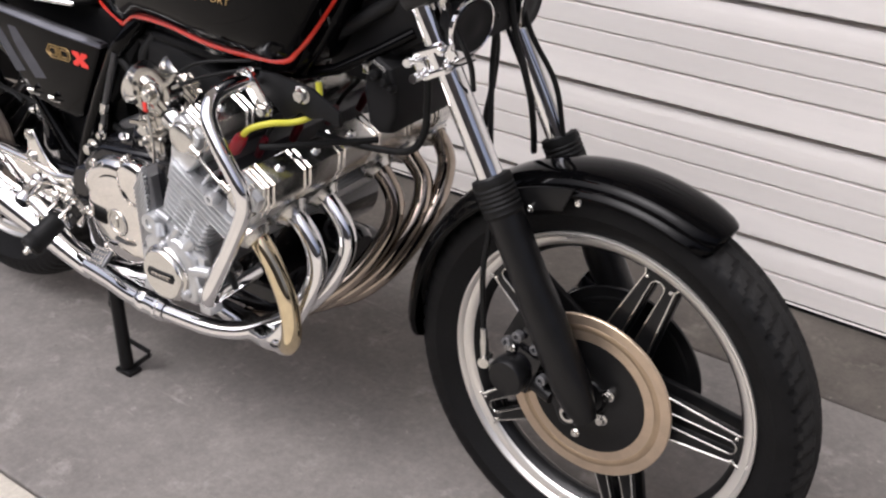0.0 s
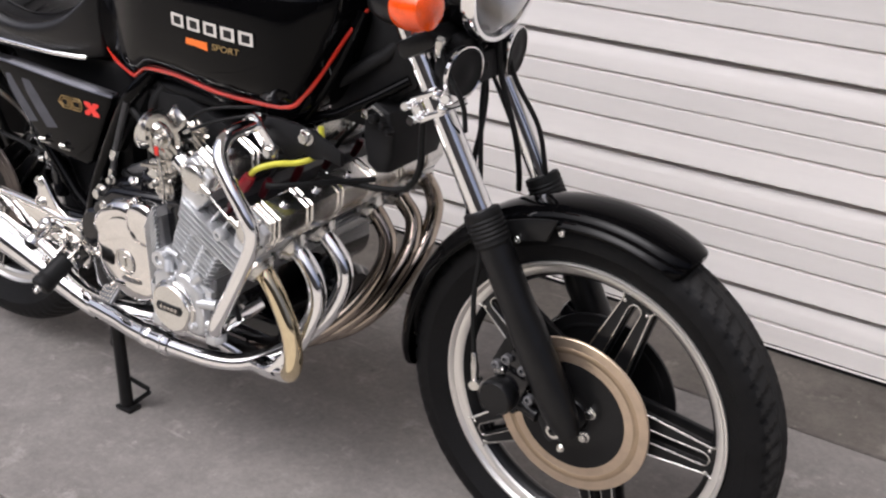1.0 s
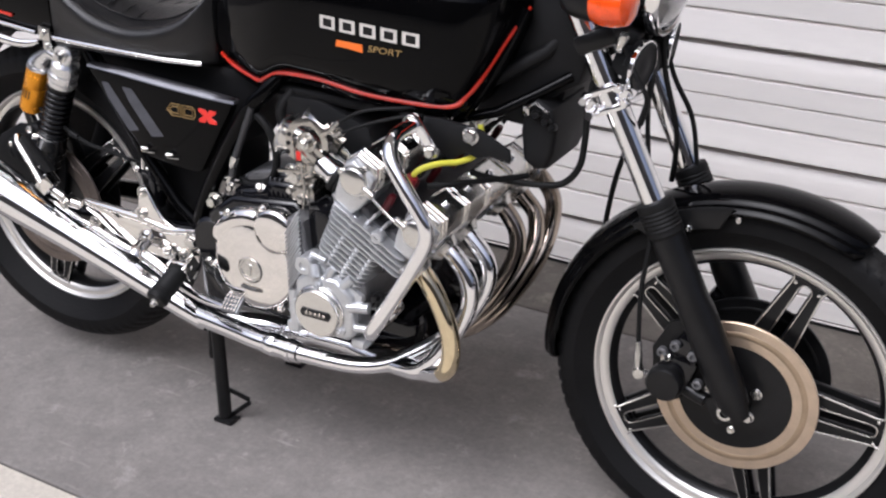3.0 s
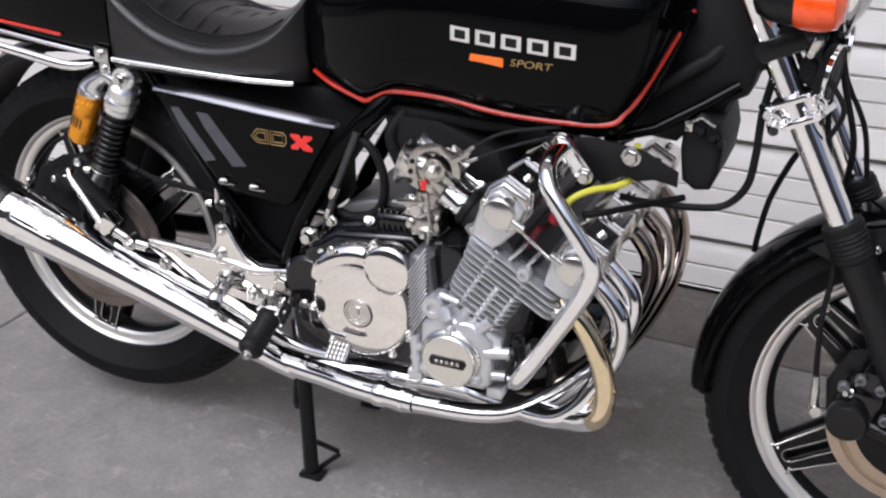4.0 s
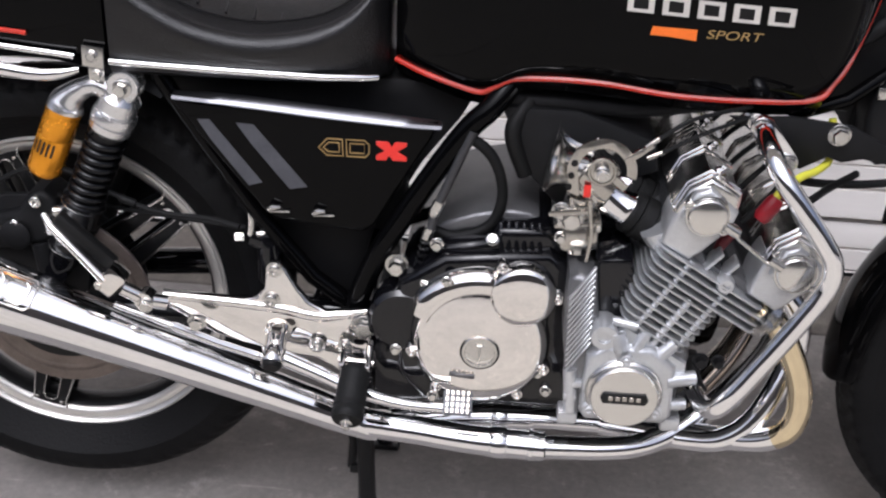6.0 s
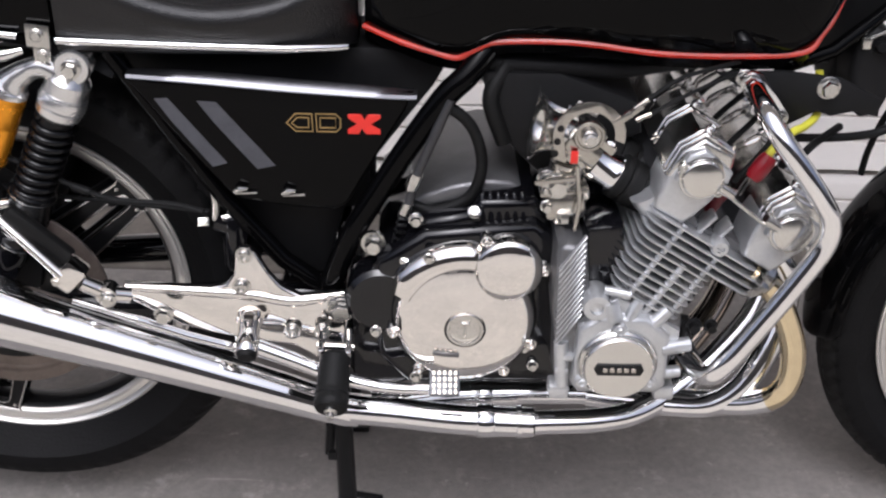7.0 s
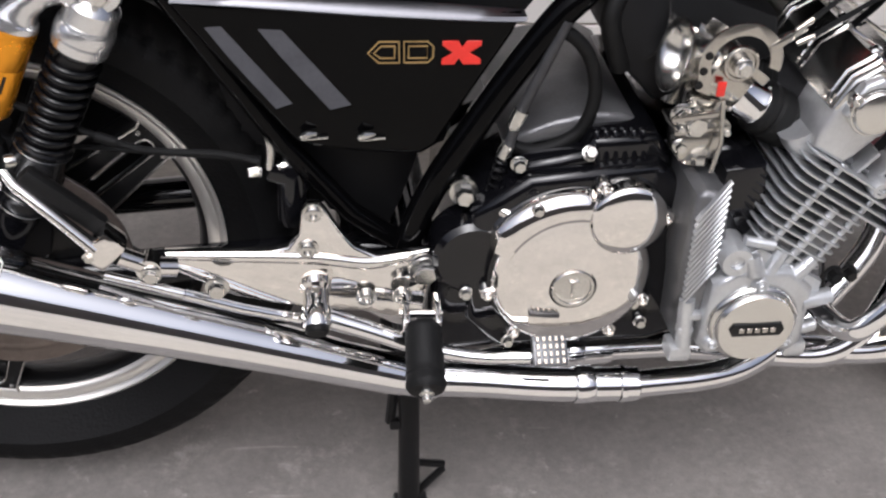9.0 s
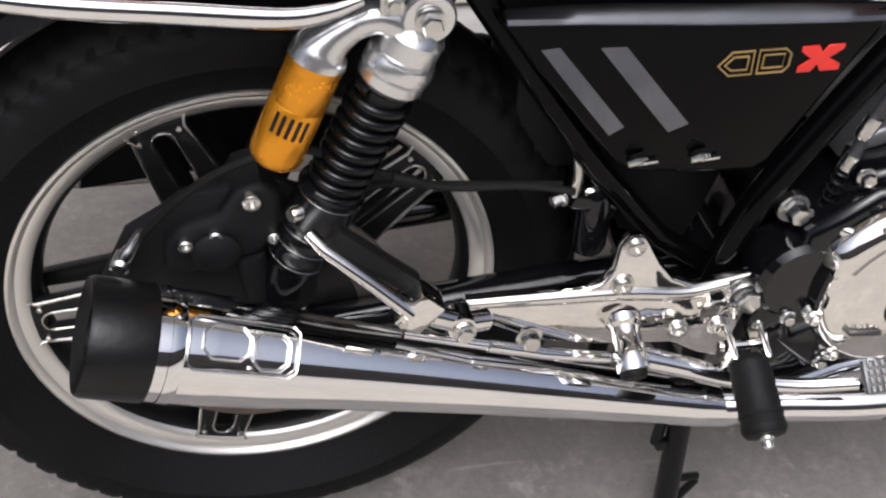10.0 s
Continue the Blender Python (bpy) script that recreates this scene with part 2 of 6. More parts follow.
    def take(self, bm, mat=0, place=None):
        bm.verts.index_update()
        verts = [(place @ q.co) if place else q.co.copy() for q in bm.verts]
        self.add(verts, [tuple(q.index for q in face.verts) for face in bm.faces], mat)
        bm.free()
        return self

    def bolt(self, at, axis=(0, -1, 0), r=0.008, h=0.006, mat=0, washer=True):
        """Hexagon head on a washer."""
        if washer:
            self.lathe([(r * 1.35, -0.001), (r * 1.35, 0.0012), (r * 1.2, 0.002), (0.0005, 0.002)], at, axis, 16, mat)
        self.lathe([(r, 0.0015), (r, h * 0.85), (r * 0.88, h), (0.0004, h)], at, axis, 6, mat)
        return self

    def socket(self, at, axis=(0, -1, 0), r=0.007, h=0.006, mat=0):
        """Round socket-head screw."""
        return self.lathe([(r, -0.002), (r, h - 0.001), (r * 0.85, h), (r * 0.52, h), (r * 0.5, h * 0.4), (0.0004, h * 0.4)], at, axis, 14, mat)


OUT = dict(ahead=0.0, side=0.0, up=0.0)  # how far the section in hand stands ahead, out from the middle plane, and up


def section(ahead=0.0, side=0.0, up=0.0):
    OUT.update(ahead=ahead, side=side, up=up)


def set_out(q):
    """A vertex of the section in hand, moved with it; the middle plane stays."""
    return (q[0] + OUT["ahead"], q[1] + OUT["side"] * max(-1.0, min(1.0, q[1] / 0.06)), q[2] + OUT["up"])


def part(name, form, mats, parent=None, label="", angle=40):
    """Links a form as one mesh object, under a thing or under a part."""
    form.v = [set_out(q) for q in form.v]
    me = bpy.data.meshes.new(name)
    me.from_pydata(form.v, [], form.f)
    for m in mats if isinstance(mats, (list, tuple)) else [mats]:
        me.materials.append(m)
    me.polygons.foreach_set("material_index", form.m)
    bm = bmesh.new()
    bm.from_mesh(me)
    bmesh.ops.recalc_face_normals(bm, faces=bm.faces)
    bm.to_mesh(me)
    bm.free()
    me.polygons.foreach_set("use_smooth", [True] * len(me.polygons))
    me.set_sharp_from_angle(angle=radians(angle))
    ob = new(name, me)
    if parent:
        ob.parent = parent
        ob.matrix_parent_inverse = Matrix.Translation(-parent.location)
    if label:
        tagged(ob, label)
    return ob


# ---------------------------------------------------------------- ground and building
ground = part("ground", Form().add([(-400, -400, -0.012), (400, -400, -0.012), (400, 400, -0.012), (-400, 400, -0.012)], [(0, 1, 2, 3)]), CONCRETE)
tagged(ground, "worn grey concrete driveway with pale scuffs", "ground", kind="structure")
WALL_Y, JOINT_Y, JOINT_X = 0.933, 0.649, -0.5


YARD_Y = -0.49


def slab(x0, x1, y0, y1, mat):
    g = 0.003
    f = Form().box(None, (x1 - x0 - 2 * g, y1 - y0 - 2 * g, 0.06), 0.003, place=pose((x0 + x1) / 2, (y0 + y1) / 2, -0.03), seg=1)
    part("slab", f, mat, ground)


for i in range(-2, 3):
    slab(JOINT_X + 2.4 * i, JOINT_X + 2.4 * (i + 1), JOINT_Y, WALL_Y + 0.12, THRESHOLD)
    slab(JOINT_X + 2.4 * i, JOINT_X + 2.4 * (i + 1), YARD_Y, JOINT_Y, CONCRETE)
    # outside YARD_Y the slabs carry the sunlight in their colour
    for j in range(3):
        slab(JOINT_X + 2.4 * i, JOINT_X + 2.4 * (i + 1), YARD_Y - 2.4 * (j + 1), YARD_Y - 2.4 * j, SUN_PALE)

DOOR_X0, DOOR_X1, DOOR_TOP, WALL_TOP = -1.9, 3.7, 2.28, 3.2
wall = part("wall_north", Form()
            .box(None, (5.0, 0.22, WALL_TOP), 0.004, place=pose(DOOR_X0 - 2.5, WALL_Y + 0.14, WALL_TOP / 2 - 0.006))
            .box(None, (5.0, 0.22, WALL_TOP), 0.004, place=pose(DOOR_X1 + 2.5, WALL_Y + 0.14, WALL_TOP / 2 - 0.006))
            .box(None, (DOOR_X1 - DOOR_X0, 0.22, WALL_TOP - DOOR_TOP), 0.004, place=pose((DOOR_X0 + DOOR_X1) / 2, WALL_Y + 0.14, (WALL_TOP + DOOR_TOP) / 2)),
            RENDER_WALL)
# unseen wall, added so the chrome has something dark to reflect
south = part("wall_south", Form().box(None, (34, 0.2, 4.2), 0.01, place=pose(0.5, -8.5, 2.09)), node_mat("brown boards for reflections", (0.17, 0.15, 0.13), 0.7, vary=0.3, scale=2, bump=0.003, bump_scale=12, stretch=(6, 1, 0.4)))
# unseen eave, added to keep sky light off the shutter and nearby floor
shade_eave = part("ceiling", Form().box(None, (15, 1.60, 0.12), 0.006, place=pose(0.9, WALL_Y + 0.25 - 0.80, WALL_TOP + 0.06)), node_mat("pale boards of the added eave", (0.50, 0.48, 0.45), 0.7, vary=0.25, scale=3, bump=0.002, bump_scale=20))
tagged(shade_eave, "added unseen pale eave that shades the shutter and floor", "ceiling", kind="structure")
tagged(south, "added unseen wall that gives the chrome a dark band", "wall", kind="structure")
tagged(wall, "pale painted wall round the shutter", "wall", kind="structure")
door = new("door_1")
door.location = (0.9, WALL_Y, 0)
tagged(door, "closed cream horizontal-ribbed metal shutter door", "door", kind="structure")
PITCH = 0.260


def shutter_slat(z0):
    """One ribbed shutter section: a deep shadow gap at the foot and three shallow creases."""
    prof = [(0.000, 0.034), (0.0006, -0.006), (0.003, -0.008), (0.010, -0.0075), (0.030, -0.004), (0.050, -0.001), (0.072, 0.001), (0.0755, 0.011), (0.0785, 0.0125), (0.0800, 0.002), (0.083, 0.000), (0.1360, 0.001), (0.1385, 0.009), (0.1402, 0.0095), (0.1412, 0.002),
            (0.144, 0.0005), (0.195, 0.001), (0.1985, 0.011), (0.2014, 0.0125), (0.2026, 0.002), (0.206, 0.000), (0.238, 0.001), (0.250, 0.0035), (0.262, 0.0065), (0.2690, 0.0085), (0.2700, 0.034)]
    prof = [(z * PITCH / 0.285, y) for z, y in prof]
    wav = [0.0015 * math.sin(2.1 * z0 * 7 + 1.3 * i) for i in range(9)]
    rings = []
    for i in range(9):
        x = DOOR_X0 + (DOOR_X1 - DOOR_X0) * i / 8
        front = [(x, WALL_Y + y + wav[i], max(z0 + z, 0.014 + 0.0004 * z)) for z, y in prof]
        rings.append(front + [(x, WALL_Y + 0.040, z0 + PITCH - 0.0005), (x, WALL_Y + 0.040, max(z0 - 0.001, 0.012))])
    return part("slat", Form().loft(rings), DOOR, door, angle=25)


for k in range(9):
    shutter_slat(0.148 + PITCH * (k - 1))
part("bottom_seal", Form().box(None, (DOOR_X1 - DOOR_X0, 0.02, 0.016), 0.004, place=pose((DOOR_X0 + DOOR_X1) / 2, WALL_Y + 0.008, 0.007)), RUBBER, door, "black rubber bottom seal")


# ---------------------------------------------------------------- motorcycle
bike = new("motorcycle")
bike.location = (0.75, 0, 0)
tagged(bike, "glossy black six-cylinder motorcycle with chrome exhaust on its centre stand", "motorcycle")
FX, FZ, RX, RZ = 1.488, 0.336, -0.006, 0.386


def wheel_tyre(cx, cz, r, bead, half, n, grooves, seat_y):
    """Tyre with rounded sidewalls; the tread blocks are cut by slanting grooves."""
    crown = r - bead
    prof = [(bead - 0.004, -seat_y), (bead + 0.008, -seat_y - 0.3 * (half - seat_y)), (bead + crown * 0.42, -half), (bead + crown * 0.62, -half * 0.985),
            (bead + crown * 0.74, -half * 0.92), (bead + crown * 0.80, -half * 0.84), (bead + crown * 0.86, -half * 0.72), (bead + crown * 0.92, -half * 0.56),
            (bead + crown * 0.965, -half * 0.36), (bead + crown * 0.99, -half * 0.16), (r, 0)]
    prof = prof + [(a, -b) for a, b in prof[-2::-1]]
    rings = []
    for j in range(n):
        a = 2 * math.pi * j / n
        ring = []
        for k, (rr, y) in enumerate(prof):
            s = abs(k - 10)
            cut = 0.0
            if s <= 7 and grooves:
                ph = (j + max(0, s - 2)) % 5
                cut = 0.005 if (2 <= s <= 6 and ph == 0) else 0.0
                if s == 1:
                    cut = 0.003
            ring.append((cx + (rr - cut) * math.cos(a), y, cz + (rr - cut) * math.sin(a)))
        rings.append(ring)
    f = Form().loft(rings, closed=False, loop=True)
    tread = bead + crown * 0.79
    f.m = [1 if min(math.hypot(f.v[i][0] - cx, f.v[i][2] - cz) for i in q) > tread else 0 for q in f.f]
    return f


def wheel_rim(cx, cz, r, half):
    """Alloy rim: rolled flange, bright dished face and black well."""
    o, d = (cx, 0, cz), (0, 1, 0)
    f = Form()
    for s in (-1, 1):
        f.lathe([(r - 0.006, s * (half - 0.012)), (r, s * (half - 0.006)), (r, s * (half + 0.001)), (r - 0.003, s * (half + 0.002)), (r - 0.006, s * half),
                 (r - 0.009, s * (half - 0.005)), (r - 0.011, s * (half - 0.0045)), (r - 0.0215, s * (half - 0.0095)), (r - 0.0235, s * (half - 0.0125))], o, d, 96, 0, caps=False)
    f.lathe([(r - 0.0235, -(half - 0.0125)), (r - 0.029, -(half - 0.018)), (r - 0.034, 0), (r - 0.029, half - 0.018), (r - 0.0235, half - 0.0125)], o, d, 96, 1, caps=False)
    return f


def wheel_spoke(cx, cz, deg, r0, r1, w0, w1, face):
    """Pressed double spoke with a long slot and bright rolled edges."""
    c, s = math.cos(radians(deg)), math.sin(radians(deg))
    put = lambda a, b: (cx + a * c - b * s, cz + a * s + b * c)
    f = Form()
    tip = r1 - 0.012
    for y0, y1 in ((-face, -face + 0.011), (face - 0.011, face)):
        for g in (-1, 1):
            f.plate([put(r0, 0.0 * g), put(r0 + 0.03, 0.010 * g), put(tip, 0.0085 * g), put(tip, w1 * g), put(r0, w0 * g)], y0, y1, 0.002, 0)
        f.plate([put(tip - 0.004, -w1), put(tip - 0.004, w1), put(r1, w1 * 0.97), put(r1, -w1 * 0.97)], y0 + 0.001, y1 - 0.001, 0.002, 0)
    y = -face - 0.0005
    for g in (-1, 1):
        f.tube([(q[0], y, q[1]) for q in (put(r0 + 0.03, (w0 - 0.003) * g), put(tip, (w1 - 0.002) * g), put(r1 - 0.004, (w1 + 0.002) * g))], 0.0018, 6, 1)
    u = [put(r0 + 0.05, -0.0115)] + [put(tip - 0.014, -0.0115)] + [put(tip - 0.012 + 0.0115 * math.sin(t), -0.0115 * math.cos(t)) for t in np.linspace(0.2, math.pi - 0.2, 7)] + [put(tip - 0.014, 0.0115), put(r0 + 0.05, 0.0115)]
    f.tube([(q[0], y, q[1]) for q in u], 0.0013, 6, 1)
    return f


def brake_disc(cx, cz, y, r_out, r_in, th=0.006):
    f = Form().lathe([(r_in, -th / 2), (r_in, th / 2), (r_out - 0.001, th / 2), (r_out, th / 2 - 0.001), (r_out, -th / 2 + 0.001), (r_out - 0.001, -th / 2), (r_in, -th / 2)],
                     (cx, y, cz), (0, 1, 0), 72, 0, caps=False)
    mid = r_in + (r_out - r_in) * 0.52
    f.lathe([(mid - 0.005, -th / 2), (mid - 0.0045, -th / 2 - 0.0004), (mid + 0.0045, -th / 2 - 0.0004), (mid + 0.005, -th / 2)], (cx, y, cz), (0, 1, 0), 72, 1, caps=False)
    return f


def build_wheel(name, cx, cz, r, rim_r, half, tyre_half, first_spoke, discs, label):
    rim = part(name, wheel_rim(cx, cz, rim_r, half), [RIM, SATIN], bike, label)
    part("tyre", wheel_tyre(cx, cz, r, rim_r, tyre_half, 360, True, half - 0.006), [TYRE, TREAD], rim, "black treaded rubber tyre", 28)
    for k in range(5):
        part("spoke", wheel_spoke(cx, cz, first_spoke + 72 * k, 0.045, rim_r - 0.0165, 0.043, 0.027, half - 0.008), [SATIN, STEEL], rim, "black spoke with bright edges")
        for g in (-5.2, 5.2):
            a = radians(first_spoke + 72 * k + g)
            at = (cx + (rim_r - 0.030) * math.cos(a), -half + 0.006, cz + (rim_r - 0.030) * math.sin(a))
            part("rivet", Form().lathe([(0.0030, -0.002), (0.0030, 0.002), (0.0022, 0.003), (0.0004, 0.0033)], at, (0, -1, 0), 10), STEEL, rim)
    part("hub", Form().lathe([(0.012, -0.052), (0.026, -0.052), (0.030, -0.046), (0.052, -0.040), (0.056, -0.03), (0.050, 0), (0.056, 0.03), (0.052, 0.04), (0.03, 0.046), (0.026, 0.052), (0.012, 0.052)],
                              (cx, 0, cz), (0, 1, 0), 40), SATIN, rim, "black wheel hub")
    for y, ro, ri, mat in discs:
        d = part("brake_disc", brake_disc(cx, cz, y, ro, ri), [mat, DISC_DARK if mat is DISC else mat], rim, "tan brake disc with a browned ring" if mat is DISC else "worn brownish steel brake disc")
        g = -1 if y < 0 else 1
        carrier = Form().lathe([(0.030, 0.001), (0.046, 0.007), (0.072, 0.004), (ri + 0.003, 0.004), (ri + 0.003, -0.003), (0.030, -0.003)], (cx, y, cz), (0, g, 0), 48, caps=False)
        part("disc_carrier", carrier, SATIN, rim, "black disc carrier")
        for k in range(5):
            a = radians(26 + 72 * k)
            part("disc_bolt", Form().bolt((cx + 0.040 * math.cos(a), y + g * 0.006, cz + 0.040 * math.sin(a)), (0, g, 0), 0.0075, 0.009), STEEL, rim, "bright disc bolt")
    return rim


build_wheel("front_wheel", FX, FZ, 0.334, 0.2555, 0.029, 0.044, 68, [(-0.049, 0.1365, 0.092, DISC), (0.049, 0.1365, 0.092, SATIN)], "front alloy wheel with bright rim and black double spokes")
build_wheel("rear_wheel", RX, RZ, 0.340, 0.2440, 0.035, 0.062, 111, [(-0.066, 0.140, 0.094, RUSTED)], "rear alloy wheel with bright rim and black double spokes")

section()

# ---- front fork
RAKE = Vector((0.454, 0, -0.891))


def fork_at(z, y):
    return Vector((1.331 + (0.672 - z) * 0.5095, y, z))


for y, lab in ((-0.092, "chrome fork tube with black lower leg"), (0.092, "chrome fork tube with black lower leg")):
    leg = part("fork_leg", Form().lathe([(0.0195, 0), (0.0195, 0.52)], fork_at(0.63, y), -RAKE, 28), CHROME, bike, lab)
    low = fork_at(0.66, y)
    span = (low - fork_at(0.335, y)).length
    part("slider", Form().lathe([(0.024, 0), (0.0265, 0.004), (0.0275, 0.02), (0.0275, span * 0.45), (0.0295, span * 0.5), (0.0295, span * 0.86), (0.026, span * 0.95), (0.018, span + 0.012), (0.004, span + 0.016)], low, RAKE, 28)
         .box(None, (0.06, 0.03, 0.055), 0.012, place=Matrix.Translation((FX - 0.004, y * 0.93, FZ)) @ pose(0, 0, 0, 0, -27, 0)), SATIN, leg, "black painted fork slider")
    ribs = [(0.022, -0.010), (0.0285, -0.008)]
    for k in range(6):
        ribs += [(0.0305, 0.001 + 0.007 * k), (0.0290, 0.0045 + 0.007 * k)]
    ribs += [(0.0305, 0.045), (0.0285, 0.048), (0.0275, 0.05)]
    part("dust_boot", Form().lathe(ribs, fork_at(0.662, y), RAKE, 28), RUBBER, leg, "ribbed black rubber dust boot")
part("axle_nut", Form().lathe([(0.014, -0.01), (0.014, 0.012), (0.012, 0.014), (0.0075, 0.014), (0.007, 0.006), (0.0004, 0.006)], (FX, -0.098, FZ), (0, -1, 0), 24)
     .bolt((FX + 0.012, -0.104, FZ - 0.03), r=0.005), STEEL, bike, "steel axle end")

# fork clamp with four long screws

cl = fork_at(0.828, -0.092)
turn = Matrix.Translation(cl) @ pose(0, 0, 0, 0, -27, 0)
clamp = part("fork_clamp", Form().lathe([(0.0215, -0.022), (0.0265, -0.02), (0.0265, 0.02), (0.0215, 0.022)], cl, -RAKE, 28)
             .box(None, (0.024, 0.020, 0.038), 0.004, place=turn @ pose(0.030, -0.012, 0)).box(None, (0.024, 0.020, 0.038), 0.004, place=turn @ pose(-0.030, -0.010, 0))
             .box(None, (0.05, 0.012, 0.010), 0.003, place=turn @ pose(0, -0.026, 0.016)).box(None, (0.05, 0.012, 0.010), 0.003, place=turn @ pose(0, -0.026, -0.016)), CHROME, bike, "chrome two-piece fork clamp")
for dx in (-0.033, 0.033):
    for dz in (-0.012, 0.012):
        a, b = turn @ Vector((dx, -0.034, dz)), turn @ Vector((dx * 1.35, 0.004, dz * 1.2))
        part("clamp_screw", Form().tube([a, b], 0.0055, 10).lathe([(0.0075, 0), (0.0075, 0.008), (0.006, 0.010), (0.0004, 0.010)], a, a - b, 12), CHROME, clamp)

# ---- front mudguard
def mudguard_ring(deg, taper, cx=FX, cz=FZ, drop=0.0):
    a = radians(deg)
    half = [(-0.0595, 0.324 - drop), (-0.0612, 0.3245), (-0.0620, 0.3275), (-0.0575, 0.3345), (-0.0535, 0.3365), (-0.0500, 0.3380), (-0.0470, 0.3430), (-0.040, 0.3485), (-0.030, 0.3520), (-0.016, 0.3547), (0.0, 0.3555)]
    prof = half + [(-y, r) for y, r in half[-2::-1]]
    outer = [(y * taper, r) for y, r in prof]
    inner = [(y * taper * 0.95, r - 0.003) for y, r in reversed(prof)]
    return [(cx + r * math.cos(a), y, cz + r * math.sin(a)) for y, r in outer + inner]


angles = [(60.5, 0.50), (61.3, 0.74), (63, 0.88), (66, 0.96)] + [(d, 1.0) for d in range(69, 178, 3)] + [(178, 0.97), (181, 0.90), (183, 0.78), (184, 0.6)]
guard = part("front_mudguard", Form().loft([mudguard_ring(d, t) for d, t in angles]), BLACK, bike, "glossy black front mudguard with raised ridge", 32)
for s in (-1, 1):
    ang = [radians(d) for d in np.linspace(96, 126, 8)]
    outline = [(FX + 0.338 * math.cos(a), FZ + 0.338 * math.sin(a)) for a in ang] + [(FX + 0.302 * math.cos(a), FZ + 0.302 * math.sin(a)) for a in ang[::-1][1:-1]]
    part("mudguard_stay", Form().plate(outline, s * 0.0655, s * 0.0605, 0.002), SATIN, guard, "black mudguard stay")
    for x, z, r in ((1.385, 0.625, 0.006), (1.462, 0.655, 0.005)):
        part("stay_bolt", Form().socket((x, s * 0.066, z), (0, s, 0), r, 0.005), STEEL, guard)

# ---- front caliper behind the right fork leg
cal = part("front_caliper", Form().box(None, (0.062, 0.05, 0.085), 0.012, place=pose(1.392, -0.072, 0.372, 0, 20, 0)).box(None, (0.05, 0.036, 0.05), 0.01, place=pose(1.414, -0.080, 0.425, 0, 25, 0)), DARK, bike, "black brake caliper behind the fork leg")
part("piston_housing", Form().lathe([(0.029, 0), (0.031, 0.004), (0.031, 0.024), (0.027, 0.030), (0.012, 0.031), (0.0004, 0.031)], (1.385, -0.094, 0.365), (0, -1, 0), 32), SATIN, cal, "round black piston housing")
part("caliper_arm", Form().tube([(1.386, -0.085, 0.395), (1.42, -0.085, 0.44), (1.45, -0.085, 0.46)], 0.011, 10).tube([(1.40, -0.08, 0.35), (1.45, -0.09, 0.34)], 0.012, 10), SATIN, cal)
for at in ((1.372, -0.093, 0.412), (1.394, -0.099, 0.432), (1.424, -0.097, 0.42), (1.436, -0.096, 0.37)):
    part("caliper_bolt", Form().socket(at, r=0.0085, h=0.009), GREY, cal, "dull steel socket bolt")
part("caliper_bracket", Form().plate([(1.352, 0.335), (1.345, 0.40), (1.372, 0.455), (1.425, 0.475), (1.452, 0.44), (1.440, 0.36), (1.40, 0.315)], -0.066, -0.058, 0.003), SATIN, cal, "flat black caliper bracket")
far_cal = part("front_caliper", Form().box(None, (0.066, 0.06, 0.10), 0.012, place=pose(1.392, 0.072, 0.372, 0, 20, 0)).box(None, (0.05, 0.036, 0.06), 0.01, place=pose(1.414, 0.080, 0.430, 0, 25, 0)), DARK, bike, "black brake caliper behind the fork leg")
part("piston_housing", Form().lathe([(0.029, 0), (0.031, 0.004), (0.031, 0.024), (0.027, 0.030), (0.012, 0.031), (0.0004, 0.031)], (1.385, 0.098, 0.365), (0, 1, 0), 32), SATIN, far_cal, "round black piston housing")
part("bleed_screw", Form().bolt((1.382, -0.098, 0.405), (-0.5, -0.8, 0.2), 0.0055, 0.012), STEEL, cal)
hose = part("brake_hose", Form().tube(spline([(1.334, -0.100, 0.395), (1.330, -0.100, 0.44), (1.327, -0.098, 0.52), (1.331, -0.088, 0.60), (1.310, -0.06, 0.70), (1.29, -0.03, 0.80), (1.29, -0.02, 0.88)]), 0.0042, 10), RUBBER, bike, "black front brake hose")
part("hose_fitting", Form().lathe([(0.007, 0), (0.007, 0.03), (0.0055, 0.034), (0.0055, 0.05), (0.0045, 0.052)], (1.335, -0.101, 0.372), (-0.06, 0, 1), 12)
     .lathe([(0.009, -0.012), (0.009, 0.012)], (1.336, -0.101, 0.368), (0.3, -1, 0), 12).tube([(1.336, -0.101, 0.368), (1.37, -0.097, 0.367)], 0.0045, 8), STEEL, hose, "bright banjo fitting")

# ---- lamp, horns, indicator, cables round the steering head
lamp = part("headlight", Form().lathe([(0.02, -0.14), (0.06, -0.125), (0.088, -0.07), (0.094, -0.02), (0.094, 0.0), (0.088, 0.002)], (1.300, 0, 1.005), (0.985, 0, -0.17), 48, caps=False), BLACK, bike, "round headlight in black shell")
part("headlight_rim", Form().lathe([(0.093, -0.006), (0.0985, -0.004), (0.0985, 0.010), (0.094, 0.016), (0.087, 0.015), (0.086, 0.004)], (1.300, 0, 1.005), (0.985, 0, -0.17), 56, caps=False), CHROME, lamp, "chrome headlight rim")
part("reflector", Form().lathe([(0.006, -0.075), (0.04, -0.062), (0.07, -0.035), (0.088, 0.0)], (1.300, 0, 1.005), (0.985, 0, -0.17), 40, caps=False), SATINED, lamp, "bright headlight reflector")
ribs = [(0.0004, 0.034), (0.03, 0.032), (0.06, 0.024), (0.08, 0.012), (0.087, 0.006), (0.086, 0.002), (0.06, 0.018), (0.03, 0.026), (0.0004, 0.028)]
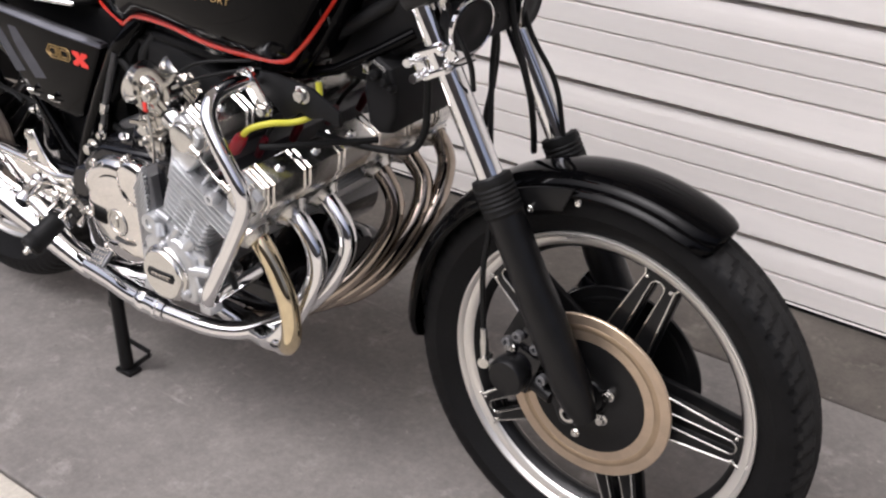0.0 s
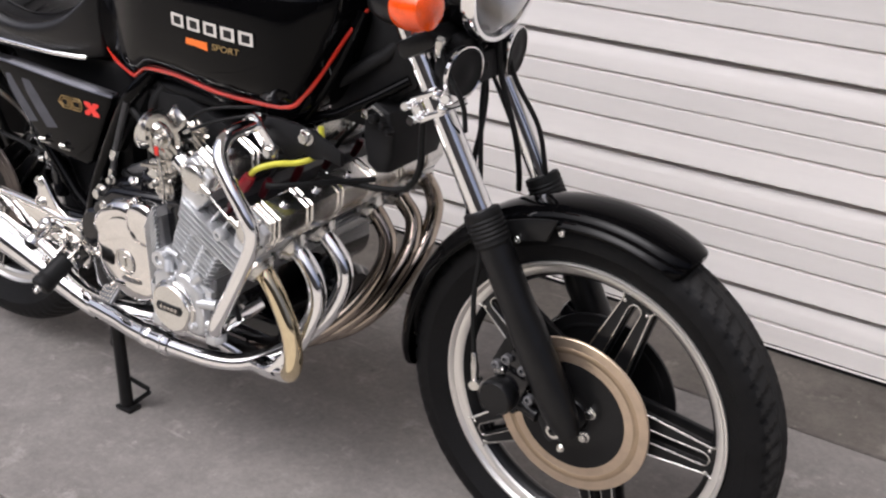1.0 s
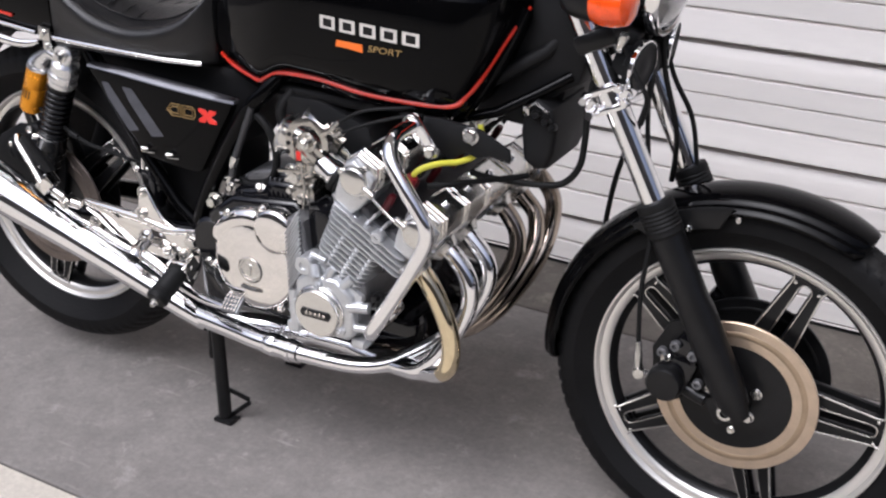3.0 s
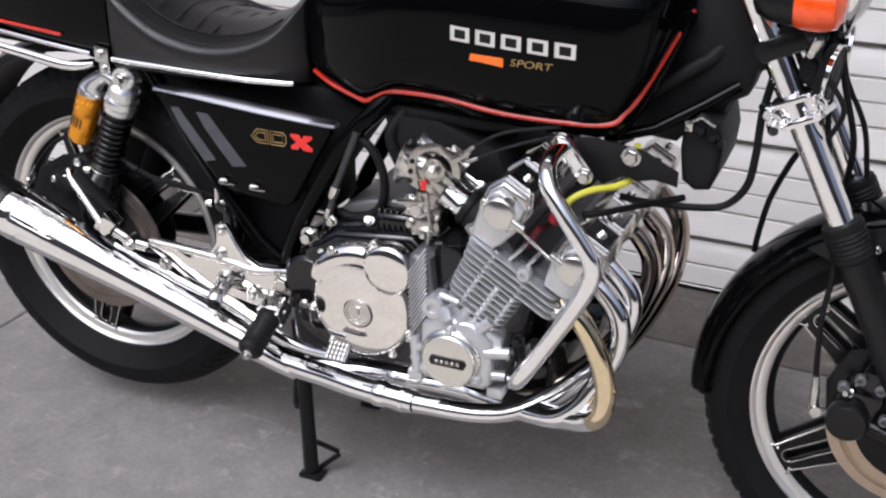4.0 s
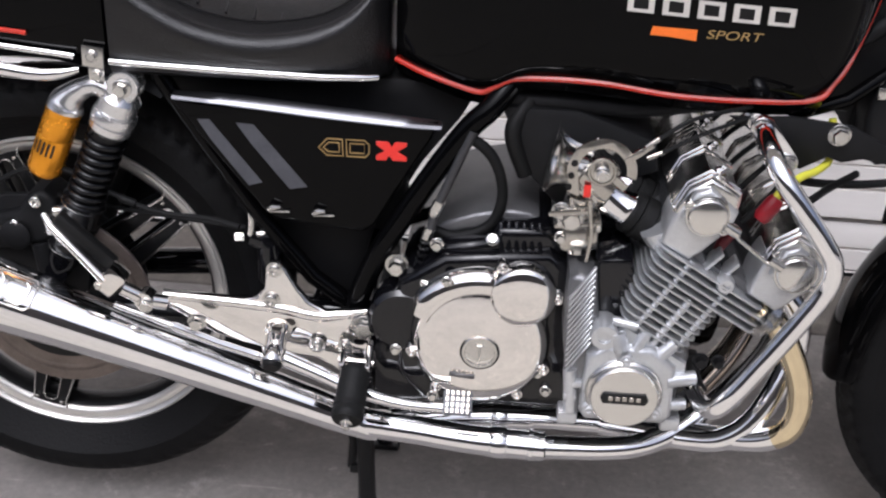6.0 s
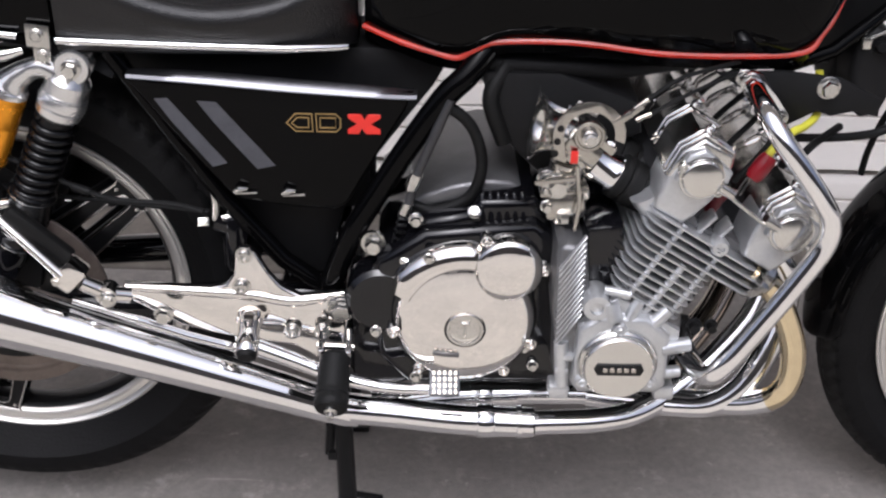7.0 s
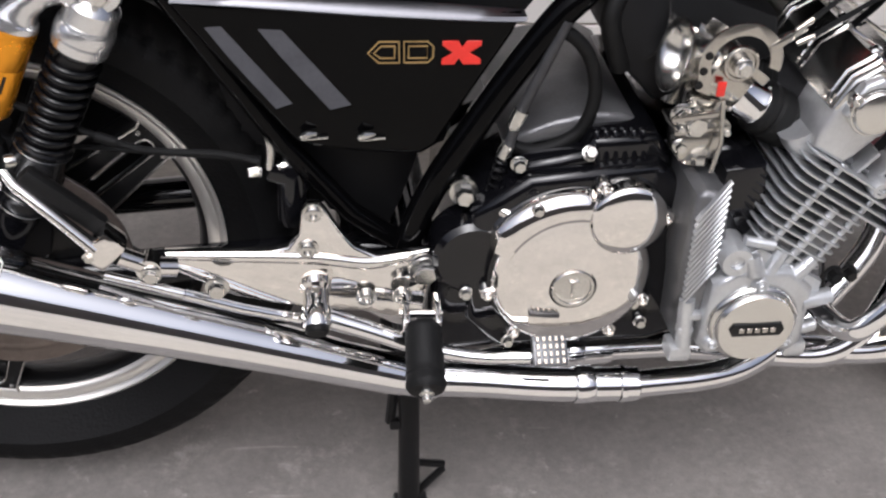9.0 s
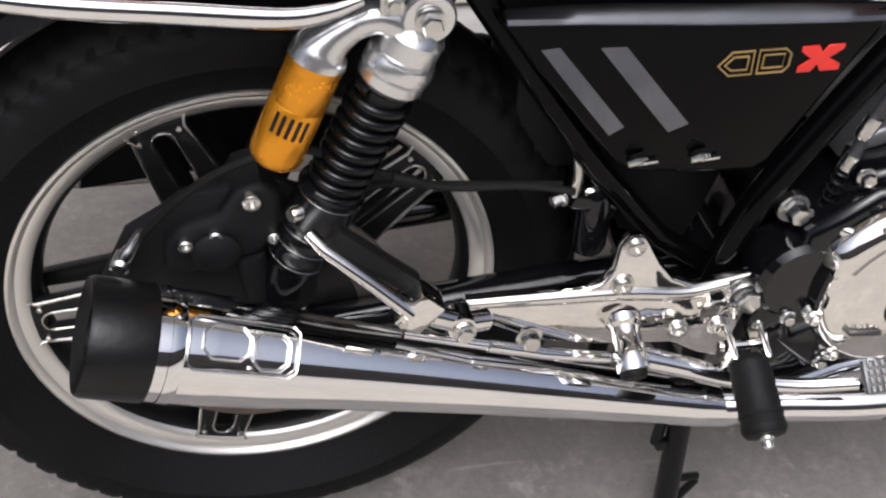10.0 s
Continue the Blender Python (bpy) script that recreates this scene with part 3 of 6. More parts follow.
part("headlight_lens", Form().lathe(ribs, (1.300, 0, 1.005), (0.985, 0, -0.17), 48, caps=False), GLASS, lamp, "clear headlight glass")
for y in (-0.085, 0.062):
    at = (1.293, y, 0.878)
    horn = part("horn", Form().lathe([(0.010, -0.045), (0.022, -0.04), (0.026, -0.02), (0.038, -0.014), (0.040, 0.0), (0.036, 0.004), (0.030, 0.001), (0.012, 0.004), (0.0004, 0.005)], at, (0.96, -0.16 if y < 0 else 0.16, -0.12), 36), LINER, bike, "round black horn with chrome ring")
    part("horn_ring", Form().lathe([(0.0385, -0.004), (0.0410, -0.003), (0.0410, 0.002), (0.0390, 0.003), (0.0380, 0.002)], at, (0.96, -0.16 if y < 0 else 0.16, -0.12), 40, caps=False), CHROME, horn, "chrome horn ring")
part("horn_bracket", Form().box(None, (0.024, 0.10, 0.046), 0.006, place=pose(1.281, -0.012, 0.872, 0, -10, 0)).box(None, (0.05, 0.14, 0.03), 0.006, place=pose(1.25, 0, 0.915, 0, 20, 0)), LINER, bike, "black horn bracket")
part("lower_yoke", Form().box(None, (0.075, 0.235, 0.034), 0.012, place=pose(1.224, 0, 0.915, 0, -27, 0)).lathe([(0.03, -0.05), (0.03, 0.16)], (1.17, 0, 0.90), -RAKE, 24), SATIN, bike, "black lower fork yoke")
sig = part("indicator", Form().lathe([(0.012, -0.046), (0.022, -0.040), (0.030, -0.02), (0.032, 0.0), (0.032, 0.012)], (1.236, -0.170, 0.990), (1, -0.12, 0), 32), SATIN, bike, "orange turn indicator with black back")
part("indicator_lens", Form().lathe([(0.032, 0), (0.0345, 0.004), (0.036, 0.018), (0.035, 0.036), (0.030, 0.050), (0.018, 0.057), (0.0004, 0.059)], (1.246, -0.171, 0.990), (1, -0.12, 0), 36), ORANGE, sig, "glossy orange indicator lens")
part("indicator_stalk", Form().tube([(1.235, -0.15, 0.985), (1.23, -0.09, 0.985)], 0.009, 12), CHROME, sig, "chrome stalk")
for pts, r in (([(1.222, -0.05, 0.93), (1.212, -0.058, 0.86), (1.203, -0.062, 0.80), (1.201, -0.064, 0.74), (1.193, -0.062, 0.69), (1.165, -0.06, 0.655), (1.12, -0.07, 0.648), (1.05, -0.09, 0.653), (1.015, -0.10, 0.66)], 0.0058),
               ([(1.290, 0.01, 0.93), (1.300, 0.01, 0.85), (1.325, 0.015, 0.76), (1.325, 0.03, 0.70), (1.318, 0.045, 0.655)], 0.0048),
               ([(1.275, -0.03, 0.93), (1.290, -0.02, 0.85), (1.272, 0.0, 0.77), (1.240, 0.03, 0.70), (1.215, 0.06, 0.63), (1.203, 0.07, 0.57), (1.199, 0.07, 0.53)], 0.0048),
               ([(1.285, 0.03, 0.93), (1.300, 0.05, 0.84), (1.335, 0.07, 0.76), (1.350, 0.075, 0.68)], 0.0042)):
    part("control_cable", Form().tube(spline(pts), r, 10), RUBBER, bike, "black sheathed control cable")
part("cable_ferrule", Form().lathe([(0.0075, 0), (0.0085, 0.004), (0.0085, 0.024), (0.006, 0.03)], (1.262, -0.105, 0.905), (0.3, -0.35, 0.88), 14), STEEL, bike, "bright cable ferrule")
part("speedometer_cable", Form().tube(spline([(1.265, -0.108, 0.92), (1.29, -0.118, 0.88), (1.315, -0.120, 0.84), (1.30, -0.09, 0.79)]), 0.004, 8), RUBBER, bike, "black cable in front of the horn")

# ---- fuel tank
section(-0.001, 0.006, 0.011)
TANK = [  # x, half width at the stripe, stripe height, widest half width, top
    (0.488, 0.066, 0.775, 0.080, 0.900), (0.530, 0.088, 0.764, 0.104, 0.945), (0.600, 0.108, 0.750, 0.130, 0.975), (0.660, 0.120, 0.776, 0.146, 0.995),
    (0.740, 0.132, 0.779, 0.156, 1.010), (0.840, 0.142, 0.771, 0.166, 1.020), (0.930, 0.146, 0.771, 0.171, 1.022), (1.006, 0.146, 0.777, 0.168, 1.015),
    (1.046, 0.124, 0.822, 0.150, 1.003), (1.076, 0.086, 0.888, 0.108, 0.985), (1.094, 0.050, 0.930, 0.058, 0.965)]


def tank_half(x, yb, zb, w, zt):
    h = zt - zb
    p = [(0.0, zb - 0.024), (yb - 0.022, zb - 0.024), (yb - 0.006, zb - 0.018), (yb, zb), (yb + 0.70 * (w - yb), zb + 0.10 * h), (yb + 0.95 * (w - yb), zb + 0.26 * h), (w, zb + 0.44 * h),
         (w * 0.985, zb + 0.66 * h), (w * 0.90, zb + 0.81 * h), (w * 0.72, zb + 0.915 * h), (w * 0.40, zb + 0.98 * h), (0.0, zt)]
    return [p[0], p[1], p[2]] + [tuple(q) for q in smooth_rows(p[3:], 3)]


tank_rings = []
for row in smooth_rows(TANK, 4):
    half = tank_half(*row)
    tank_rings.append([(row[0], -y, z) for y, z in half] + [(row[0], y, z) for y, z in half[-2:0:-1]])
tank = part("fuel_tank", Form().loft(tank_rings), BLACK, bike, "glossy black fuel tank with red pinstripe", 60)
for s in (-1, 1):
    line = [(q[0], s * (q[1] + 0.0008), q[2]) for q in smooth_rows([(0.487, 0.0665, 0.774), (0.530, 0.0885, 0.763), (0.575, 0.1010, 0.753), (0.602, 0.1085, 0.750), (0.622, 0.1140, 0.762), (0.650, 0.1190, 0.774),
                                                                (0.740, 0.1320, 0.779), (0.840, 0.1420, 0.771), (0.930, 0.1460, 0.771), (1.006, 0.1460, 0.777), (1.028, 0.1370, 0.796), (1.046, 0.1240, 0.822), (1.076, 0.0860, 0.888), (1.093, 0.0510, 0.928)], 6)]
    part("pinstripe", Form().tube(line, 0.0042, 8), RED, tank, "raised red pinstripe")


def tank_side(x, z):
    """The tank's right flank at x, z."""
    rows = smooth_rows(TANK, 4)
    row = [np.interp(x, rows[:, 0], rows[:, k]) for k in range(5)]
    half = tank_half(*row)[3:]
    return -float(np.interp(z, [q[1] for q in half[:22]], [q[0] for q in half[:22]]))


def badge(name, pts, th, mats, label, holes=()):
    """Thin raised badge that follows the tank's flank."""
    f = Form()
    n = len(pts)
    front = [(x, tank_side(x, z) - th, z) for x, z in pts]
    back = [(x, tank_side(x, z) + 0.002, z) for x, z in pts]
    f.loft([back, front])
    return part(name, f, mats, tank, label)


for k in range(5):  # five raised chrome blocks on the flank
    x0, z0 = 0.768 + 0.0405 * k, 0.897 - 0.0012 * k
    w = 0.031
    badge("tank_badge", [(x0, z0 - 0.019), (x0 + w, z0 - 0.0200), (x0 + w, z0 + 0.0015), (x0, z0 + 0.0025)], 0.0035, CHROME, "raised chrome badge block")
    badge("badge_inset", [(x0 + 0.007, z0 - 0.0150), (x0 + w - 0.007, z0 - 0.0156), (x0 + w - 0.007, z0 - 0.0030), (x0 + 0.007, z0 - 0.0022)], 0.0039, SATIN, "dark inset of the badge")
badge("orange_decal", [(0.798, 0.851), (0.800, 0.8615), (0.852, 0.861), (0.852, 0.8475), (0.82, 0.8505)], 0.0012, EMBLEM_ORANGE, "orange decal bar")
letters = bpy.data.curves.new("decal_letters", "FONT")
letters.body = "SPORT"
source = bpy.data.objects.new("decal_letters", letters)
flat = bpy.data.meshes.new_from_object(source)
wide = max(q.co.x for q in flat.vertices)
f = Form()
f.add([(0.862 + 0.064 * q.co.x / wide + 0.004 * q.co.y, tank_side(0.862 + 0.064 * q.co.x / wide, 0.850 + 0.0150 * q.co.y) - 0.0016, 0.852 + 0.0150 * q.co.y) for q in flat.vertices], [tuple(face.vertices) for face in flat.polygons])
part("decal_letters", f, EMBLEM_GOLD, tank, "dull gold slanted lettering")
bpy.data.objects.remove(source)

# ---- seat, tail and chrome strips
section(-0.005, -0.006, 0.011)
SEAT = [  # x, base half width, shoulder height, shoulder half width, top height in the middle
    (0.484, 0.085, 0.895, 0.088, 0.915), (0.462, 0.105, 0.862, 0.115, 0.892), (0.430, 0.122, 0.832, 0.135, 0.862), (0.380, 0.134, 0.813, 0.148, 0.840), (0.310, 0.138, 0.806, 0.154, 0.832),
    (0.240, 0.139, 0.819, 0.155, 0.842), (0.190, 0.139, 0.842, 0.152, 0.866), (0.150, 0.139, 0.868, 0.147, 0.898), (0.132, 0.138, 0.884, 0.142, 0.915)]


def seat_ring(x, wb, zs, ws, zt, zb=0.752):
    p = [(0, zb), (wb - 0.006, zb), (wb, zb + 0.006), (wb + 0.3 * (ws - wb), zb + 0.45 * (zs - zb)), (ws - 0.003, zs - 0.016), (ws - 0.006, zs - 0.002), (ws - 0.018, zs + 0.006), (ws - 0.030, zs + 0.003),
         (ws * 0.62, zs + 0.5 * (zt - zs)), (ws * 0.30, zt), (0, zt + 0.001)]
    half = [p[0], p[1], p[2]] + [tuple(q) for q in smooth_rows(p[3:], 3)]
    return [(x, -y, z) for y, z in half] + [(x, y, z) for y, z in half[-2:0:-1]]


seat = part("seat", Form().loft([seat_ring(*r) for r in smooth_rows(SEAT, 5)]), VINYL, bike, "dished black vinyl seat with quilted top", 60)
rows = smooth_rows(SEAT, 5)
for k in range(7):  # stitched piping across the quilted top
    x = 0.19 + 0.036 * k
    r = [np.interp(x, rows[::-1, 0], rows[::-1, c]) for c in range(5)]
    ws, zs, zt = r[3], r[2], r[4]
    pts = [(x + 0.012 * abs(t), t * ws * 0.62, zs + (1 - abs(t) ** 1.6 * 0.5) * (zt - zs) + 0.0015) for t in np.linspace(-1, 1, 13)]
    part("seat_piping", Form().tube(pts, 0.0016, 6), VINYL, seat, "stitched vinyl piping")
for s in (-1, 1):
    pts = [(x, s * (np.interp(x, rows[::-1, 0], rows[::-1, 3]) * 0.66), np.interp(x, rows[::-1, 0], rows[::-1, 2] * 0.55 + rows[::-1, 4] * 0.45) + 0.002) for x in np.linspace(0.16, 0.44, 16)]
    part("seat_piping", Form().tube(pts, 0.0018, 6), VINYL, seat, "stitched vinyl piping")

TAIL = [(0.128, 0.139, 0.885, 0.142, 0.935), (0.06, 0.139, 0.895, 0.143, 0.945), (-0.04, 0.135, 0.892, 0.140, 0.942), (-0.16, 0.122, 0.885, 0.128, 0.930), (-0.28, 0.098, 0.875, 0.104, 0.912), (-0.36, 0.070, 0.862, 0.074, 0.890)]
tail = part("tail_cowl", Form().loft([seat_ring(*r, zb=0.772) for r in smooth_rows(TAIL, 4)]), BLACK, bike, "glossy black tail cowl with red stripe", 60)
for s in (-1, 1):
    part("tail_stripe", Form().tube([(0.028, s * 0.1405, 0.7995), (-0.02, s * 0.139, 0.803), (-0.10, s * 0.134, 0.808), (-0.20, s * 0.121, 0.815)], 0.0032, 6), RED, tail, "red tail stripe")
    part("seat_strip", Form().tube([(0.472, s * 0.118, 0.7600), (0.46, s * 0.124, 0.7605), (0.40, s * 0.138, 0.7625), (0.30, s * 0.1415, 0.765), (0.20, s * 0.1425, 0.767), (0.133, s * 0.1425, 0.769)], 0.0048, 10), CHROME, seat, "chrome seat strip")
    part("tail_strip", Form().tube([(0.088, s * 0.1425, 0.7735), (0.0, s * 0.141, 0.781), (-0.12, s * 0.135, 0.792), (-0.25, s * 0.11, 0.805)], 0.0046, 10), CHROME, tail, "chrome tail strip")
tab = part("rail_bracket", Form().plate([(0.098, 0.762), (0.126, 0.759), (0.127, 0.787), (0.099, 0.790)], -0.146, -0.141, 0.0015).plate([(0.105, 0.742), (0.124, 0.742), (0.124, 0.762), (0.105, 0.762)], -0.144, -0.140, 0.001), STEEL, bike, "square steel rail bracket")
part("bracket_bolt", Form().bolt((0.112, -0.147, 0.776), r=0.006, h=0.005), STEEL, tab)
part("bracket_bolt", Form().bolt((0.116, -0.145, 0.750), r=0.006, h=0.005), STEEL, tab)
part("grab_rail", Form().tube(spline([(0.092, -0.143, 0.756), (0.066, -0.147, 0.750), (0.03, -0.150, 0.749), (-0.04, -0.150, 0.758), (-0.15, -0.146, 0.772), (-0.28, -0.12, 0.79)]), [0.004, 0.008, 0.0095, 0.009, 0.008], 12, flat=0.7), CHROME, bike, "chrome grab rail under the tail")
liner = []
for d in np.linspace(60, 168, 22):
    a = radians(d)
    ring = [(RX + r * math.cos(a), y, RZ + r * math.sin(a)) for y, r in ((-0.078, 0.362), (-0.07, 0.378), (-0.03, 0.390), (0.03, 0.390), (0.07, 0.378), (0.078, 0.362), (0.06, 0.372), (0, 0.384), (-0.06, 0.372))]
    liner.append(ring)
part("rear_mudguard", Form().loft(liner), SATIN, bike, "black rear mudguard under the tail")

# ---- side panel
section(0.0, 0.008, 0.013)
PANEL = [(0.196, 0.722), (0.30, 0.719), (0.42, 0.713), (0.548, 0.706), (0.540, 0.684), (0.520, 0.650), (0.490, 0.597), (0.468, 0.556), (0.452, 0.545), (0.40, 0.548), (0.338, 0.556), (0.318, 0.566), (0.285, 0.606), (0.235, 0.670)]
panel = part("side_panel", Form().plate(PANEL, -0.122, -0.098, 0.008, seg=4), BLACK, bike, "glossy black triangular side panel with two slanted vanes", 50)
# rolled upper edge; the sky's reflection in the black gloss is its grey colour
ledge = []
for x, zb, zt in smooth_rows([(0.203, 0.719, 0.727), (0.28, 0.714, 0.7265), (0.40, 0.7045, 0.718), (0.50, 0.699, 0.711), (0.545, 0.698, 0.707), (0.552, 0.699, 0.705)], 5).tolist():
    ledge.append([(x, -0.1235, zb), (x, -0.1255, zb + 0.002), (x, -0.1235, zb + 0.006), (x, -0.114, zt - 0.001), (x, -0.110, zt), (x, -0.108, zt - 0.004), (x, -0.112, zb)])
part("panel_ledge", Form().loft(ledge), LEDGE_SHEEN, panel, "upper edge of the panel with sky sheen in its colour", 35)
for q, open_at in (([(0.234, 0.694), (0.250, 0.695), (0.341, 0.580), (0.324, 0.578)], (0.337, 0.576)), ([(0.285, 0.692), (0.308, 0.691), (0.402, 0.578), (0.380, 0.576)], (0.397, 0.574))):
    a, b, c, d = q
    y = -0.1225
    mid = lambda p1, p2, t: (p1[0] + (p2[0] - p1[0]) * t, p1[1] + (p2[1] - p1[1]) * t)
    ring = lambda t: [(mid(a, d, t)[0], y - 0.0075 * min(1, t * 4), mid(a, d, t)[1]), (mid(b, c, t)[0], y + 0.0005, mid(b, c, t)[1]), (mid(b, c, t)[0], y + 0.003, mid(b, c, t)[1]), (mid(a, d, t)[0], y + 0.003, mid(a, d, t)[1])]
    # the vane stops at 0.74, where the reflection that its grey holds ends
    part("vane", Form().loft([ring(t) for t in (0.0, 0.10, 0.22, 0.45, 0.62, 0.74)]), VANE_SHEEN, panel, "slanted glossy vane with its reflection in the grey")
    ox, oz = open_at
    part("vane_outlet", Form().tube([(ox - 0.012, -0.1275, oz - 0.002), (ox - 0.006, -0.130, oz + 0.002), (ox + 0.004, -0.128, oz + 0.002)], [0.003, 0.005, 0.002], 10)
         .tube([(ox - 0.012, -0.1265, oz - 0.006), (ox + 0.016, -0.1255, oz - 0.005)], 0.0012, 6), STEEL, panel, "small bright vane outlet lip")


def flat_badge(name, pts, y, th, mat, label):
    return part(name, Form().plate(pts, y, y - th, 0.0004, seg=1), mat, panel, label)


def outline_bar(name, pts, y, mat, label):
    return part(name, Form().tube([(x, y, z) for x, z in pts], 0.0011, 6), mat, panel, label)


G = 0.6655
outline_bar("gold_emblem", [(0.424, G + 0.0125), (0.404, G + 0.0125), (0.393, G), (0.404, G - 0.0105), (0.425, G - 0.0105), (0.424, G + 0.0125)], -0.1232, EMBLEM_GOLD, "gold emblem outline")
outline_bar("gold_emblem", [(0.420, G + 0.0075), (0.406, G + 0.0075), (0.399, G), (0.406, G - 0.0055), (0.420, G - 0.0055), (0.420, G + 0.0075)], -0.1232, EMBLEM_GOLD, "gold emblem outline")
outline_bar("gold_emblem", [(0.430, G - 0.0105), (0.429, G + 0.0125), (0.453, G + 0.0125), (0.459, G + 0.007), (0.459, G - 0.005), (0.454, G - 0.0105), (0.430, G - 0.0105)], -0.1232, EMBLEM_GOLD, "gold emblem outline")
outline_bar("gold_emblem", [(0.434, G - 0.0055), (0.434, G + 0.0075), (0.453, G + 0.0075), (0.453, G - 0.0055), (0.434, G - 0.0055)], -0.1232, EMBLEM_GOLD, "gold emblem outline")
flat_badge("red_emblem", [(0.468, G + 0.013), (0.484, G + 0.013), (0.4885, G + 0.006), (0.493, G + 0.013), (0.508, G + 0.013), (0.508, G + 0.008), (0.496, G), (0.508, G - 0.007), (0.508, G - 0.013), (0.490, G - 0.013), (0.4855, G - 0.006), (0.481, G - 0.013), (0.468, G - 0.013), (0.468, G - 0.007), (0.479, G), (0.468, G + 0.008)], -0.1222, 0.0018, EMBLEM_RED, "bright red emblem block")

# ---- frame
section(0.0, -0.006, 0.008)
for s in (-1, 1):
    part("frame_tube", Form().tube(spline([(0.668, s * 0.085, 0.792), (0.640, s * 0.110, 0.765), (0.614, s * 0.127, 0.734), (0.587, s * 0.13, 0.706), (0.548, s * 0.13, 0.648), (0.509, s * 0.13, 0.583), (0.468, s * 0.13, 0.508), (0.440, s * 0.13, 0.425), (0.445, s * 0.125, 0.36)]), 0.0155, 14), BLACK, bike, "glossy black main frame tube")
    part("subframe_tube", Form().tube([(0.170, s * 0.112, 0.765), (0.246, s * 0.112, 0.647), (0.307, s * 0.112, 0.555), (0.379, s * 0.112, 0.466), (0.430, s * 0.112, 0.428)], 0.012, 12), BLACK, bike, "glossy black rear frame tube")
    part("upper_rail", Form().tube([(0.62, s * 0.10, 0.74), (0.80, s * 0.11, 0.738), (0.96, s * 0.10, 0.76), (1.12, s * 0.05, 0.86), (1.17, s * 0.02, 0.92)], 0.012, 12), LINER, bike, "black upper frame rail")
    part("head_tube_brace", Form().tube([(1.005, s * 0.125, 0.757), (1.035, s * 0.116, 0.800), (1.062, s * 0.098, 0.855), (1.088, s * 0.07, 0.93)], 0.013, 12).tube([(0.99, s * 0.12, 0.745), (1.06, s * 0.105, 0.764), (1.12, s * 0.075, 0.798), (1.165, s * 0.05, 0.826)], 0.009, 10), BLACK, bike, "glossy black steering head brace")
part("steering_head_cover", Form().plate([(0.99, 0.735), (1.08, 0.728), (1.11, 0.765), (1.144, 0.792), (1.178, 0.812), (1.198, 0.88), (1.208, 0.95), (1.17, 0.97), (1.09, 0.95), (1.04, 0.86)], -0.052, 0.048, 0.01), LINER, bike, "dark cover behind the steering head")
part("frame_spine", Form().tube([(0.55, 0, 0.80), (0.85, 0, 0.80), (1.15, 0, 0.90)], 0.028, 14), SATIN, bike, "black frame backbone under the tank")
section(0.002, -0.002, 0.009)
hang = part("engine_hanger", Form().plate([(0.905, 0.752), (0.985, 0.756), (1.055, 0.748), (1.108, 0.722), (1.108, 0.700), (1.075, 0.706), (1.050, 0.700), (1.032, 0.706), (1.000, 0.688), (0.96, 0.72)], -0.158, -0.150, 0.002), LINER, bike, "black engine hanger plate")
part("hanger_bolt", Form().bolt((1.0405, -0.159, 0.737), r=0.0105, h=0.012), STEEL, hang, "bright hanger bolt")
part("hanger_bolt", Form().bolt((0.938, -0.160, 0.748), r=0.008, h=0.012), STEEL, hang, "bright hanger bolt")
part("cooler_box", Form().plate([(1.096, 0.775), (1.118, 0.790), (1.146, 0.775), (1.154, 0.740), (1.150, 0.700), (1.140, 0.672), (1.118, 0.668), (1.098, 0.682), (1.092, 0.73)], -0.085, 0.075, 0.012, seg=4), LINER, bike, "wide black box under the steering head")
for x, z, r in ((1.122, 0.764, 0.008), (1.140, 0.756, 0.007), (1.152, 0.748, 0.006)):
    part("coil_terminal", Form().lathe([(r, 0), (r, 0.010), (r * 0.7, 0.013), (0.0004, 0.013)], (x, -0.084, z), (0, -1, 0.2), 14), SATIN, bike, "black coil terminal")
part("coil_clip", Form().tube([(1.106, -0.088, 0.776), (1.122, -0.092, 0.786), (1.142, -0.090, 0.774)], 0.003, 8).box(None, (0.012, 0.008, 0.016), 0.002, place=pose(1.104, -0.087, 0.770)), STEEL, bike, "bright coil clip")
part("oil_cooler", Form().plate([(1.085, 0.70), (1.118, 0.695), (1.150, 0.80), (1.100, 0.80)], -0.03, 0.14, 0.006), LINER, bike, "black oil cooler core")
part("frame_bolt", Form().bolt((0.497, -0.140, 0.5085), r=0.0105, h=0.018).lathe([(0.016, -0.006), (0.016, 0.002)], (0.497, -0.140, 0.5085), (0, -1, 0), 20), STEEL, bike, "zinc frame bolt with washers")

# ---- swinging arm and rear end
section(-0.003, -0.026, 0.004)
part("swinging_arm", Form().tube([(0.46, -0.105, 0.405), (0.20, -0.105, 0.388), (0.0, -0.105, 0.371)], 0.021, 14).tube([(0.46, 0.105, 0.405), (0.0, 0.105, 0.371)], 0.021, 14)
     .tube([(0.40, -0.11, 0.402), (0.40, 0.11, 0.402)], 0.03, 14).lathe([(0.026, -0.155), (0.026, 0.155)], (0.459, 0, 0.41), (0, 1, 0), 20), DARK, bike, "black swinging arm")
part("rear_axle", Form().bolt((0.0, -0.130, 0.371), r=0.016, h=0.014), STEEL, bike, "rear axle nut")
section(-0.003, 0.026, 0.013)
